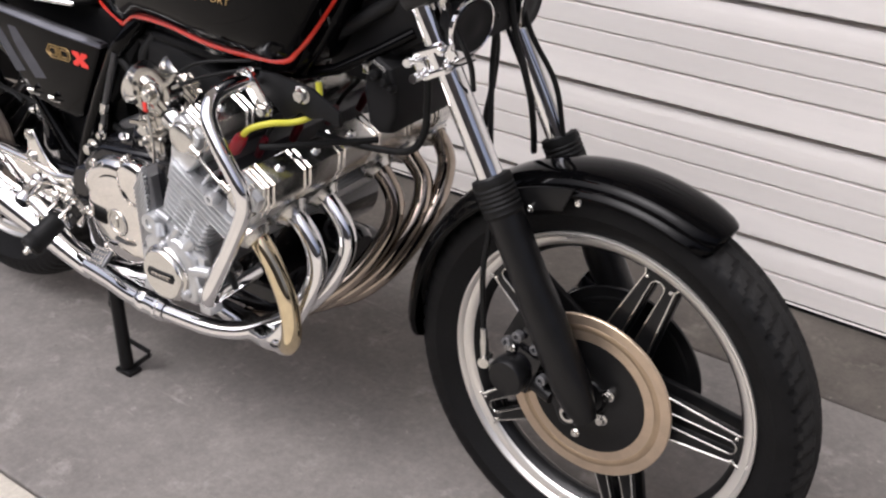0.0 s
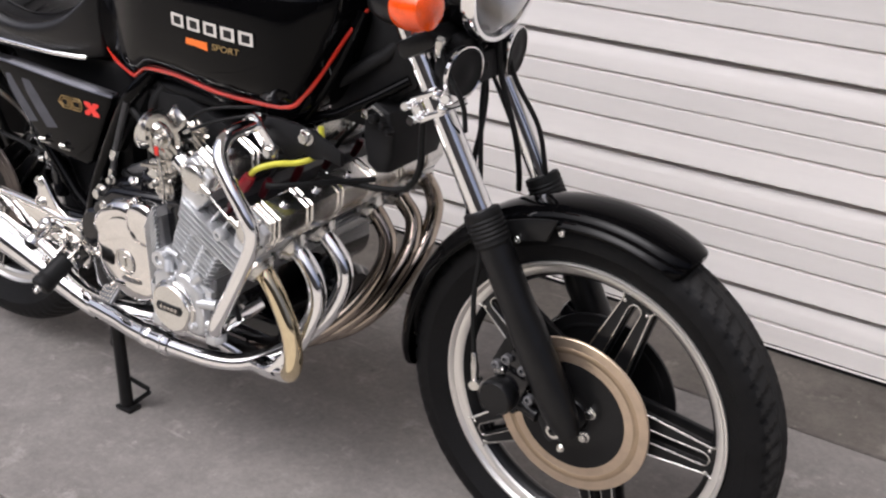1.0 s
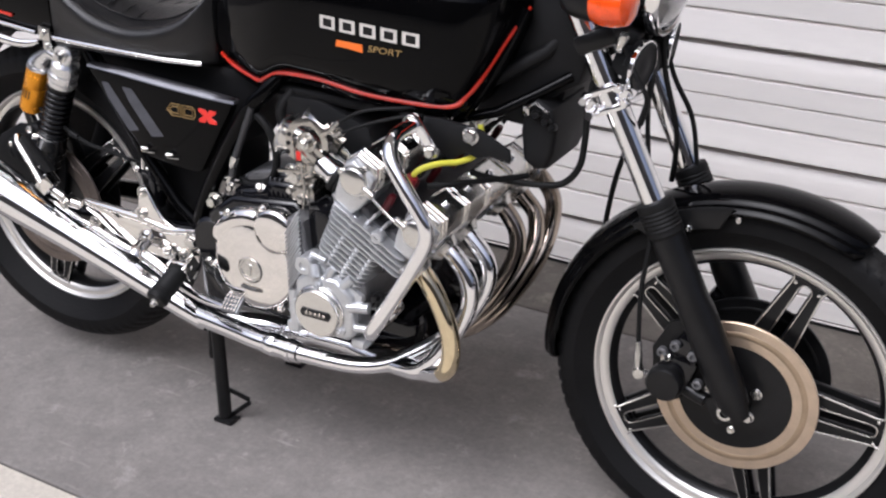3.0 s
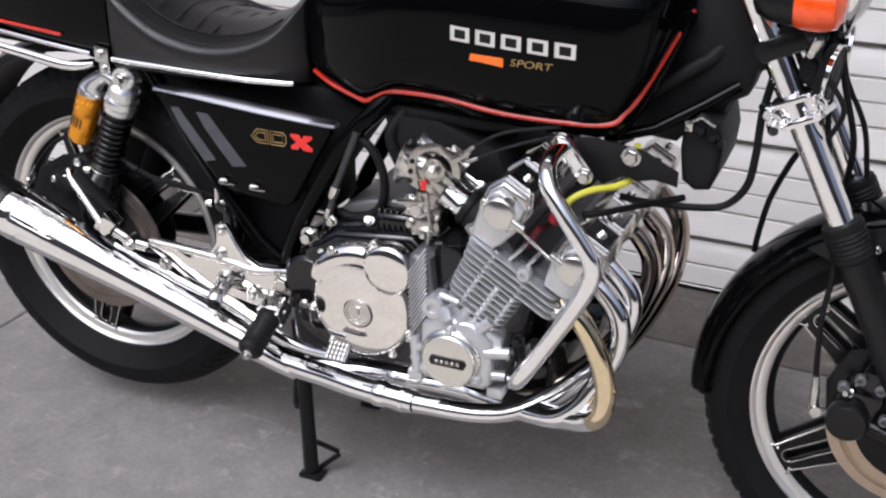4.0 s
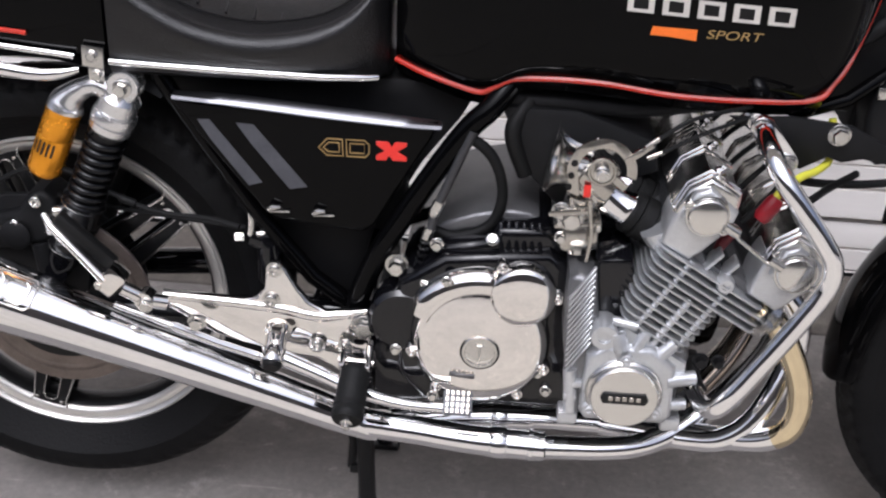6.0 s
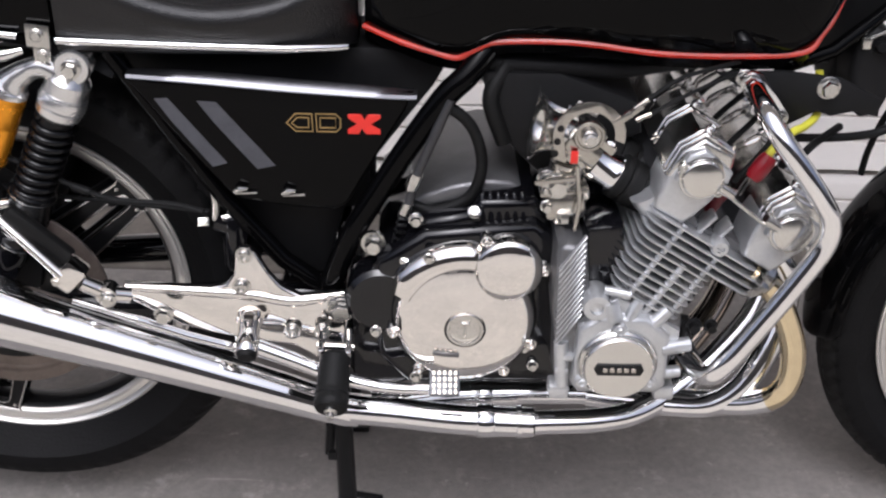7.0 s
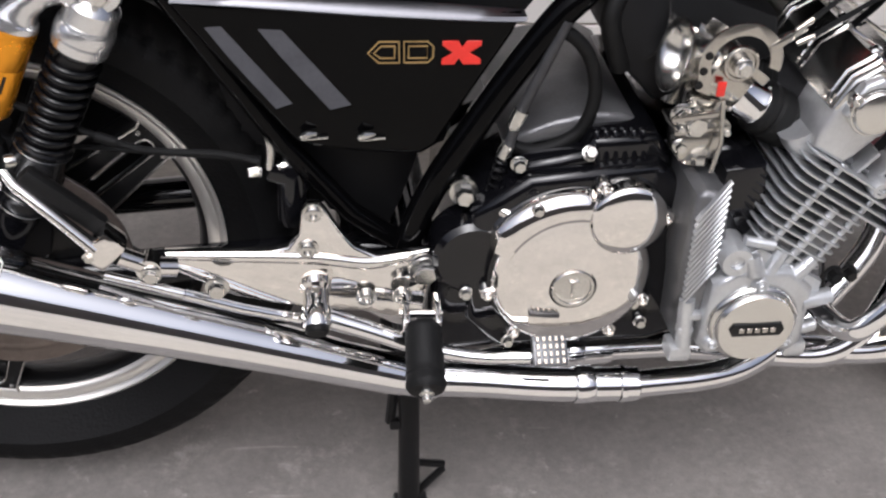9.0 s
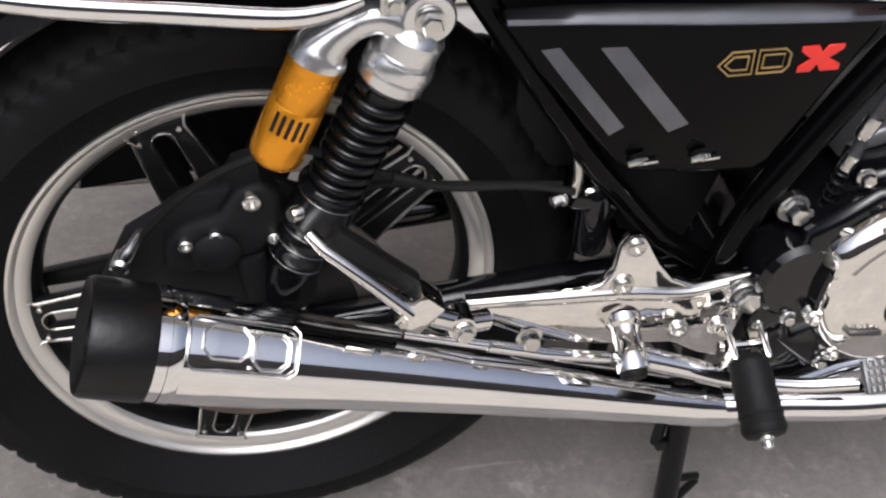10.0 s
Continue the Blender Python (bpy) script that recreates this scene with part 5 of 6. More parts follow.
part("silencer_badge", badge_ring(0.498, 0.529, -1.16, -0.50, 0.007, 0.0012), STEEL, ex, "raised badge loop on the silencer")
part("badge_screw", Form().lathe([(0.003, -0.001), (0.003, 0.0012), (0.0004, 0.0016)], on_muffler(0.530, -0.48), on_muffler(0.530, -0.48) - on_muffler(0.530, -0.48, -0.01), 12), STEEL, ex)
part("silencer_sleeve", Form().lathe([(0.0500, 0.588), (0.0512, 0.590), (0.0514, 0.601)], m0, md, 48, caps=False), CHROME, ex, "polished end sleeve")

# ---- engine
section(0.004, 0.008, 0.007)
TILT = radians(31)
CX, CZ = 0.803, 0.405
U, V = Vector((math.sin(TILT), 0, math.cos(TILT))), Vector((math.cos(TILT), 0, -math.sin(TILT)))


def eng(u, v, y):
    return Vector((CX, 0, CZ)) + u * U + v * V + Vector((0, y, 0))


EM = Matrix(((V.x, 0, U.x, CX), (0, 1, 0, 0), (V.z, 0, U.z, CZ), (0, 0, 0, 1)))  # local x: across, local z: along the cylinders


def eplate(f, outline, y0, y1, bevel, mat=0, seg=2):
    return f.plate(outline, y0, y1, bevel, mat, place=EM, seg=seg)


engine = part("engine", Form().plate([(0.500, 0.50), (0.56, 0.545), (0.70, 0.56), (0.745, 0.52), (0.76, 0.44), (0.76, 0.33), (0.72, 0.315), (0.54, 0.315), (0.50, 0.36)], -0.165, 0.165, 0.012, seg=3)
              .lathe([(0.070, -0.20), (0.074, -0.195), (0.074, 0.195), (0.070, 0.20)], (CX, 0, CZ), (0, 1, 0), 40), DARK, bike, "six-cylinder engine with silver cylinders and black cases")
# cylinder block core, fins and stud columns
# shade behind the fins is put into the core's dark colour
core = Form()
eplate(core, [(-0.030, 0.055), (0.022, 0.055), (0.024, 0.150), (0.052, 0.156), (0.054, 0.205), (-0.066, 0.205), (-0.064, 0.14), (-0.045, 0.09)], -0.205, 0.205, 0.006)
part("cylinder_block", core, SHADE_AND_PIPE_GREY, engine, "cylinder block with the shade behind the fins in its grey")


def fin_outline(v0, v1, half, r):
    """Plan of one fin across the block, with rounded corners."""
    pts = []
    for cx, cy, a0 in ((v1 - r, half - r, 0), (v0 + r, half - r, 90), (v0 + r, -half + r, 180), (v1 - r, -half + r, 270)):
        pts += [(cx + r * math.cos(radians(a0 + d)), cy + r * math.sin(radians(a0 + d))) for d in (0, 30, 60, 90)]
    return pts


for k in range(11):
    u = 0.0855 + 0.0107 * k
    upper = u > 0.152
    v0 = float(np.interp(u, [0.085, 0.10, 0.15, 0.195], [-0.066, -0.074, -0.080, -0.089]))
    v1 = 0.084 - 0.02 * max(0.0, u - 0.18) / 0.02 if upper else 0.034
    half = 0.240 if upper else 0.236
    rings = [[EM @ Vector((v, y, u + dz)) for v, y in fin_outline(v0 + e, v1 - e, half - e, 0.016)] for dz, e in ((-0.0013, 0.0012), (-0.0009, 0.0), (0.0009, 0.0), (0.0013, 0.0012))]
    part("cooling_fin", Form().loft(rings), CAST, engine, "silver cooling fin")
for y in (-0.2275, 0.2275):
    for v, r, u0, u1 in ((-0.040, 0.0040, 0.070, 0.196), (-0.008, 0.0052, 0.070, 0.152), (0.020, 0.0036, 0.070, 0.196)):
        part("stud_column", Form().lathe([(r, u0), (r, u1)], eng(0, v, y), U, 14), CAST, engine, "silver stud column across the fins")
# front studs are darkened in colour too, as they stand in shade
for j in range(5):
    part("front_stud", Form().lathe([(0.008, 0.08), (0.008, 0.20)], eng(0, 0.030, -0.16 + 0.08 * j), U, 10), SHADE_AND_PIPE_GREY, engine)

base = Form()
eplate(base, [(-0.044, 0.040), (0.046, 0.034), (0.050, 0.066), (0.044, 0.076), (-0.050, 0.076), (-0.056, 0.064)], -0.234, 0.234, 0.004)
part("cylinder_base", base, CAST, engine, "silver cylinder base flange")
for v in (-0.026, 0.010, 0.036):
    part("base_nut", Form().bolt(eng(0.066, v, -0.222), U, 0.007, 0.009), STEEL, engine)

# lower crankcase: squared silver end case round the crank, with webs, lugs and feet
case = Form().plate([(0.722, 0.556), (0.732, 0.562), (0.757, 0.556), (0.764, 0.500), (0.790, 0.494), (0.812, 0.520), (0.880, 0.470), (0.884, 0.450), (0.876, 0.415), (0.874, 0.372), (0.862, 0.358), (0.742, 0.354), (0.730, 0.362), (0.727, 0.42), (0.720, 0.47)], -0.226, -0.10, 0.009, seg=3)
part("crankcase_side", case, GREY, engine, "grey crankcase side behind the crank cover")
case = Form().plate([(0.752, 0.455), (0.775, 0.474), (0.835, 0.472), (0.866, 0.445), (0.868, 0.372), (0.856, 0.360), (0.757, 0.360), (0.748, 0.372)], -0.246, -0.20, 0.008, seg=3)
part("crank_end_case", case, CAST, engine, "squared silver crankcase end")
for a, b, r in (((0.738, -0.228, 0.362), (0.733, -0.226, 0.425), 0.009), ((0.795, -0.247, 0.470), (0.788, -0.240, 0.490), 0.010), ((0.842, -0.236, 0.458), (0.862, -0.232, 0.478), 0.009), ((0.856, -0.240, 0.425), (0.893, -0.232, 0.428), 0.0095),
                ((0.812, -0.238, 0.465), (0.824, -0.232, 0.490), 0.008), ((0.858, -0.236, 0.385), (0.885, -0.228, 0.384), 0.008), ((0.780, -0.232, 0.505), (0.812, -0.236, 0.500), 0.006)):
    part("case_web", Form().tube([a, (Vector(a) + Vector(b)) / 2, b], r, 12), CAST, engine)
for x in (0.735, 0.870):
    part("case_foot", Form().box(None, (0.026, 0.03, 0.020), 0.004, place=pose(x, -0.220, 0.352)), CAST, engine)
for x, z in ((0.742, 0.405), (0.736, 0.385)):
    part("case_lug", Form().box(None, (0.018, 0.014, 0.010), 0.003, place=pose(x, -0.228, z)), CAST, engine)
part("case_eye", Form().lathe([(0.0085, -0.008), (0.0085, 0.0), (0.0165, 0.0), (0.0175, -0.005), (0.0175, -0.04)], (0.771, -0.247, 0.486), (0, -1, 0), 28, caps=False).lathe([(0.0085, -0.012), (0.0085, -0.006), (0.0004, -0.006)], (0.771, -0.249, 0.486), (0, -1, 0), 20), CAST, engine, "silver mounting eye")
part("crank_cover", Form().lathe([(0.0505, -0.02), (0.0505, 0.002), (0.0485, 0.006), (0.0455, 0.0075), (0.0445, 0.012), (0.042, 0.0145), (0.0004, 0.0155)], (0.803, -0.246, 0.407), (0, -1, 0), 56), SATINED, engine, "round satin crank cover with black name plate")
part("name_plate", Form().plate([(0.772, 0.4075), (0.776, 0.4155), (0.830, 0.4155), (0.834, 0.4075), (0.830, 0.3995), (0.776, 0.3995)], -0.2635, -0.260, 0.0008), SATIN, engine, "small black name plate")
for k in range(5):
    part("name_mark", Form().box(None, (0.0062, 0.001, 0.0062), 0.0003, place=pose(0.7855 + 0.0088 * k, -0.2638, 0.4075), seg=1), TITAN, engine)
for a in (92, 212, 328):
    at = (0.803 + 0.050 * math.cos(radians(a)), -0.246, 0.407 + 0.050 * math.sin(radians(a)))
    part("cover_screw", Form().lathe([(0.0095, -0.02), (0.0095, 0.004), (0.008, 0.006)], at, (0, -1, 0), 16).socket((at[0], at[1] - 0.006, at[2]), r=0.0052, h=0.004), CAST, engine, "cover screw boss")
for k in range(14):  # slanting ribs behind the cylinders
    z = 0.432 + 0.0082 * k
    f = Form().box(None, (0.056, 0.008, 0.0030), 0.001, place=pose(0.741 - 0.0002 * k, -0.2285, z + 0.014, 0, -58, 0), seg=1)
    part("case_rib", f, CAST, engine, "slanting cast rib on the crankcase")
part("breather_case", Form().plate([(0.752, 0.47), (0.80, 0.47), (0.812, 0.52), (0.80, 0.58), (0.755, 0.575)], -0.206, 0.12, 0.008), DARK, engine, "dark upper crankcase behind the cylinders")

# clutch cover and the small round cover above it
section(-0.002, 0.006, 0.011)
ring = []
for d in range(0, 360, 6):
    a = radians(d)
    r = 0.094 + (0.004 if 20 < d < 160 else 0)
    ring.append((0.619 + r * math.cos(a), 0.422 + r * 1.04 * math.sin(a)))
part("clutch_case", Form().plate(ring, -0.178, -0.13, 0.004), DARK, engine, "black clutch case")
part("clutch_cover", Form().lathe([(0.0905, -0.014), (0.0905, 0.0), (0.0885, 0.005), (0.084, 0.0088), (0.080, 0.0100), (0.068, 0.0125), (0.050, 0.0148), (0.035, 0.0160), (0.0205, 0.0166), (0.0205, 0.0135), (0.0185, 0.0135)], (0.620, -0.1765, 0.4195), (0, -1, 0), 72), POLISH, engine, "polished round clutch cover")
part("cap_groove", Form().lathe([(0.0268, 0.0), (0.0268, 0.003), (0.0245, 0.003)], (0.620, -0.1900, 0.4145), (0, -1, 0), 40, caps=False), SATIN, engine, "dark groove round the cap")
part("inspection_cap", Form().lathe([(0.0250, 0.000), (0.0250, 0.006), (0.0235, 0.008), (0.0205, 0.0075), (0.0195, 0.0055), (0.0004, 0.0055)], (0.620, -0.1875, 0.4145), (0, -1, 0), 36)
     .box(None, (0.003, 0.003, 0.022), 0.0008, place=pose(0.620, -0.1945, 0.4145), seg=1).box(None, (0.012, 0.003, 0.003), 0.0008, place=pose(0.620, -0.1945, 0.4245), seg=1), STEEL, engine, "round inspection cap with a raised slot bar")
small = part("pulse_cover", Form().lathe([(0.0435, -0.03), (0.0435, 0.002), (0.041, 0.007), (0.037, 0.0092), (0.028, 0.0115), (0.015, 0.0130), (0.0004, 0.0135)], (0.6725, -0.184, 0.4985), (0, -1, 0), 52), POLISH, engine, "small polished round cover")
for cx, cz, r, angs in ((0.6725, 0.4985, 0.0465, (128, 250, 355)), (0.620, 0.4195, 0.0945, (112, 150, 192, 232, 305, 338))):
    for a in angs:
        at = (cx + r * math.cos(radians(a)), -0.178, cz + r * math.sin(radians(a)))
        part("case_screw", Form().lathe([(0.0085, -0.03), (0.0085, 0.0), (0.007, 0.002)], at, (0, -1, 0), 14).socket((at[0], at[1] - 0.001, at[2]), r=0.0055, h=0.006), POLISH, engine, "bright case screw")
shoulder = []
for d in np.linspace(74, 156, 20).tolist():
    a = radians(d)
    g = min(1.0, (d - 72) / 12, (158 - d) / 12)
    prof = [(0.076, -0.1850), (0.080, -0.1880), (0.092, -0.1885 + 0.004 * (1 - g)), (0.097 + 0.007 * g, -0.184), (0.099 + 0.012 * g, -0.172), (0.099 + 0.012 * g, -0.140), (0.076, -0.140)]
    shoulder.append([(0.620 + r * math.cos(a), y, 0.4195 + r * math.sin(a)) for r, y in prof])
part("clutch_shoulder", Form().loft(shoulder), POLISH, engine, "polished shoulder of the clutch cover")
part("clutch_lever", Form().tube([(0.536, -0.160, 0.500), (0.553, -0.170, 0.495), (0.572, -0.176, 0.488)], 0.0068, 12), POLISH, engine, "short clutch lever")
part("lever_bolt", Form().bolt((0.572, -0.188, 0.516), r=0.0055, h=0.008), STEEL, engine)
for x, z, r in ((0.505, 0.396, 0.006), (0.558, 0.325, 0.006), (0.700, 0.375, 0.007), (0.713, 0.345, 0.006)):
    part("case_bolt", Form().bolt((x, -0.169, z), r=r, h=0.008), STEEL, engine)
part("sprocket_cover", Form().lathe([(0.04, 0), (0.046, 0.006), (0.046, 0.05)], (0.512, -0.168, 0.438), (0, 1, 0), 32).box(None, (0.09, 0.06, 0.17), 0.02, place=pose(0.515, -0.130, 0.385)), DARK, engine, "black rear gear case")

# upper cases: alternator shell, black top with flutes
part("alternator_shell", Form().plate([(0.548, 0.545), (0.551, 0.558), (0.562, 0.567), (0.60, 0.581), (0.642, 0.590), (0.674, 0.588), (0.696, 0.577), (0.700, 0.561), (0.64, 0.565), (0.59, 0.554)], -0.115, 0.12, 0.007, seg=4), GREY, engine, "smooth grey lid of the alternator case")
part("alternator_case", Form().plate([(0.560, 0.52), (0.565, 0.551), (0.60, 0.568), (0.69, 0.572), (0.71, 0.53)], -0.105, 0.11, 0.010, seg=3), DARK, engine, "black alternator case")
for k in range(6):
    part("case_flute", Form().box(None, (0.0072, 0.05, 0.078), 0.0033, place=pose(0.640 + 0.0102 * k, -0.132, 0.540, -20, -3, 0), seg=3), DARK, engine, "glossy black case flute")
part("upper_case", Form().plate([(0.548, 0.52), (0.560, 0.548), (0.60, 0.556), (0.626, 0.560), (0.634, 0.578), (0.704, 0.582), (0.722, 0.56), (0.735, 0.51), (0.70, 0.47), (0.60, 0.49)], -0.150, 0.10, 0.012, seg=3), DARK, engine, "glossy black upper gear case")
part("case_nut", Form().bolt((0.628, -0.158, 0.566), (0, -0.8, 0.6), 0.0065, 0.010), STEEL, engine)
part("case_nut", Form().bolt((0.555, -0.15, 0.55), (0, -1, 0), 0.007, 0.01), STEEL, engine)

# cylinder head: two long cam boxes with polished ribbed covers
section(0.006, 0.006, 0.009)
head = Form()
eplate(head, [(-0.086, 0.190), (0.056, 0.190), (0.060, 0.200), (0.022, 0.204), (0.012, 0.198), (-0.022, 0.198), (-0.034, 0.206), (-0.084, 0.206)], -0.215, 0.215, 0.004)
part("cylinder_head", head, GREY, engine, "grey cylinder head above the fins")
for v0, v1, u0, lab in ((-0.100, -0.036, 0.192, "silver tower under the inlet cam"), (0.030, 0.096, 0.197, "silver tower under the exhaust cam")):
    w = 0.5 * (v0 + v1)
    f = Form()
    eplate(f, [(v0 + 0.012, u0), (v1 - 0.012, u0), (v1 - 0.006, u0 + 0.016), (v1, 0.236), (v1, 0.250), (v0, 0.250), (v0, 0.236), (v0 + 0.006, u0 + 0.016)], -0.237, -0.165, 0.006, seg=3)
    eplate(f, [(v0 + 0.012, u0), (v1 - 0.012, u0), (v1 - 0.006, u0 + 0.016), (v1, 0.236), (v1, 0.250), (v0, 0.250), (v0, 0.236), (v0 + 0.006, u0 + 0.016)], 0.165, 0.237, 0.006, seg=3)
    # middle length: same casting, with the shade in its darker colour
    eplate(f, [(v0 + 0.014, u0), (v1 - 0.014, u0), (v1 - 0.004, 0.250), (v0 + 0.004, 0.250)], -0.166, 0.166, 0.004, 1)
    part("cam_tower", f, [CAST, SHADE_AND_PIPE_GREY], engine, lab)
for vc in (-0.0705, 0.0640):
    box = Form()
    eplate(box, [(vc - 0.031, 0.232), (vc + 0.031, 0.232), (vc + 0.034, 0.268), (vc + 0.021, 0.294), (vc - 0.021, 0.294), (vc - 0.034, 0.268)], -0.236, 0.240, 0.006, seg=3)
    part("cam_cover", box, SATINED, engine, "polished ribbed cam cover")
    for j in range(6):
        yc = -0.200 + 0.08 * j
        for dy in (-0.026, -0.014):
            f = Form()
            o = [(vc - 0.0330, 0.235), (vc - 0.0362, 0.2690), (vc - 0.0223, 0.2970), (vc + 0.0223, 0.2970), (vc + 0.0362, 0.2690), (vc + 0.0330, 0.235)]
            eplate(f, o, yc + dy - 0.0022, yc + dy + 0.0022, 0.0012, seg=1)
            part("cam_cover_rib", f, POLISH, engine)
        part("cover_bolt", Form().lathe([(0.008, -0.004), (0.008, 0.002), (0.006, 0.003)], eng(0.294, vc, yc + 0.018), U, 16).bolt(eng(0.296, vc, yc + 0.018), U, 0.005, 0.005), CHROME, engine)
    part("cam_end_cap", Form().lathe([(0.0275, -0.01), (0.0275, 0.005), (0.0262, 0.008), (0.0245, 0.0085), (0.0240, 0.0105), (0.0225, 0.0135), (0.0210, 0.0145), (0.0004, 0.0150)], eng(0.2560, vc, -0.240), (0, -1, 0), 40), SATINED, engine, "round satin cam end cap")
    for a in (150, 320):
        at = eng(0.2560, vc, -0.246) + 0.0265 * (math.cos(radians(a)) * Vector((1, 0, 0)) + math.sin(radians(a)) * Vector((0, 0, 1)))
        part("cap_screw", Form().socket(at, r=0.0058, h=0.006), STEEL, engine)
    hood = Form()
    eplate(hood, [(vc - 0.024, 0.236), (vc + 0.026, 0.236), (vc + 0.032, 0.262), (vc + 0.028, 0.279), (vc - 0.018, 0.286), (vc - 0.029, 0.272)], -0.248, -0.228, 0.005, seg=3)
    part("cam_cover_end", hood, CAST, engine, "silver end of the cam cover")
part("oil_line", Form().tube([eng(0.262, -0.044, -0.249), eng(0.254, -0.022, -0.250), eng(0.248, 0.028, -0.250), eng(0.258, 0.040, -0.250)], 0.0027, 10).lathe([(0.007, -0.01), (0.007, 0.01)], eng(0.259, -0.038, -0.250), V, 12).lathe([(0.007, -0.01), (0.007, 0.01)], eng(0.254, 0.034, -0.250), V, 12), STEEL, engine, "thin steel oil line between the cams")
for v0, v1 in ((-0.020, -0.014), (0.004, 0.010)):
    part("head_web", Form().box(None, (0.005, 0.030, 0.030), 0.002, place=EM @ pose((v0 + v1) / 2, -0.214, 0.206, 0, 10, 0)), CAST, engine, "cast web on the head")
part("head_boss", Form().lathe([(0.011, -0.012), (0.012, 0), (0.009, 0.006), (0.005, 0.006), (0.005, 0.002), (0.0004, 0.002)], eng(0.192, 0.010, -0.236), (0, -1, 0), 18), CAST, engine, "cast boss on the head")
for j in range(6):
    y = -0.200 + 0.08 * j
    part("intake_port", Form().tube(spline([eng(0.198, -0.060, y), eng(0.190, -0.072, y), eng(0.189, -0.084, y), eng(0.194, -0.094, y)], 4), [0.025, 0.023, 0.021, 0.0215], 20), CAST if j == 0 else GREY, engine, "cast intake port")
for j in range(6):
    y = -0.200 + 0.08 * j
    part("plug_cap", Form().lathe([(0.0065, -0.02), (0.0075, 0.0), (0.0075, 0.012), (0.0055, 0.020)], eng(0.232, -0.014, y), U, 18), RUBY, engine, "red spark plug cap")
    part("plug_lead", Form().tube(spline([eng(0.260, -0.014, y), eng(0.290, -0.010, y), eng(0.322, 0.0, y * 0.9), eng(0.35, 0.01, y * 0.6)]), 0.0040, 8), RUBBER, engine, "black plug lead")
# added black body that stands for the shade behind the carburettors
part("inner_shade_tray", Form().plate([(0.70, 0.60), (0.83, 0.655), (0.82, 0.70), (0.72, 0.735), (0.62, 0.735), (0.66, 0.64)], -0.11, 0.11, 0.01), LINER, bike, "added black tray for the shade behind the carburettors")

# ---- six smooth-bore carburettors
section(0.008, -0.014, 0.0)
cax = Vector((0.86, 0, -0.51)).normalized()
ctop = cax.cross(Vector((0, 1, 0))).normalized() * -1
if ctop.z < 0:
    ctop = -ctop
bell = Vector((0.97, 0.0, -0.24))
drop = Vector((-0.002, 0.0, -0.012))
for j, y in enumerate((-0.186, -0.112, -0.037, 0.037, 0.112, 0.186)):
    o = Vector((0.742, y, 0.676))
    carb = part("carburettor", Form().lathe([(0.026, -0.022), (0.026, 0.022)], o, cax, 24).box(None, (0.036, 0.044, 0.056), 0.007, place=Matrix.Translation(o + ctop * 0.004) @ pose(0, 0, 0, 0, 31, 0))
                .lathe([(0.010, 0), (0.023, 0.004), (0.023, 0.022), (0.017, 0.030), (0.017, 0.050), (0.010, 0.055)], o - Vector((0.012, 0, 0.020)), (-0.12, 0, -1), 24), TITAN, bike, "alloy smooth-bore carburettor with open bell mouth")
    part("bell_mouth", Form().lathe([(0.0215, 0.0), (0.0220, 0.010), (0.0235, 0.019), (0.0265, 0.027), (0.0310, 0.034), (0.0360, 0.0385), (0.0385, 0.0395), (0.0392, 0.0405), (0.0380, 0.0412), (0.0340, 0.0400), (0.0290, 0.0350), (0.0245, 0.027), (0.0215, 0.018), (0.0195, 0.005), (0.019, -0.02)], o - cax * 0.018, -bell, 44, caps=False), SATINED, carb, "polished bell mouth")
    part("intake_stub", Form().lathe([(0.0225, 0.0), (0.0225, 0.026), (0.0238, 0.028), (0.0238, 0.034), (0.0225, 0.036)], o + cax * 0.02 + drop, cax, 28), CHROME, carb, "bright intake stub")
    part("intake_boot", Form().lathe([(0.0250, 0), (0.0290, 0.003), (0.0290, 0.010), (0.0262, 0.013), (0.0292, 0.016), (0.0298, 0.030), (0.0272, 0.033), (0.0288, 0.037), (0.0284, 0.050), (0.0262, 0.053), (0.0275, 0.057), (0.0225, 0.064)], o + cax * 0.054 + drop, cax, 28), RUBBER, carb, "black rubber intake boot")
o = Vector((0.742, -0.186, 0.676))
first = [c for c in bike.children if c.name.startswith("carburettor")][0]
dc = Vector((0.747, -0.212, 0.697))
part("throttle_drum", Form().lathe([(0.019, 0), (0.019, 0.004), (0.0175, 0.006), (0.015, 0.006), (0.014, 0.004), (0.010, 0.004), (0.010, 0.011), (0.007, 0.014), (0.0004, 0.014)], dc, (0, -1, 0), 36), TITAN, first, "round throttle drum")
part("drum_nut", Form().bolt(dc + Vector((0, -0.013, 0)), r=0.0075, h=0.006), STEEL, first)
arc = [(dc.x + 0.043 * math.cos(radians(d)), dc.z + 0.043 * math.sin(radians(d))) for d in range(-12, 204, 8)] + [(0.7065, 0.668), (0.722, 0.662)] + [(dc.x + 0.030 * math.cos(radians(d)), dc.z + 0.030 * math.sin(radians(d))) for d in range(200, -13, -8)]
part("linkage_plate", Form().plate(arc, -0.216, -0.2125, 0.0010), TITAN, first, "pale curved throttle quadrant")
part("linkage_arm", Form().box(None, (0.046, 0.003, 0.010), 0.001, place=pose(0.760, -0.214, 0.690, 0, 38, 0)), TITAN, first)
for q in ((0.7075, 0.6745), (0.7095, 0.690), (0.7125, 0.7065)):
    part("linkage_hole", Form().lathe([(0.0042, 0), (0.0042, 0.0008), (0.0004, 0.0009)], (q[0], -0.2164, q[1]), (0, -1, 0), 14), SATIN, first)
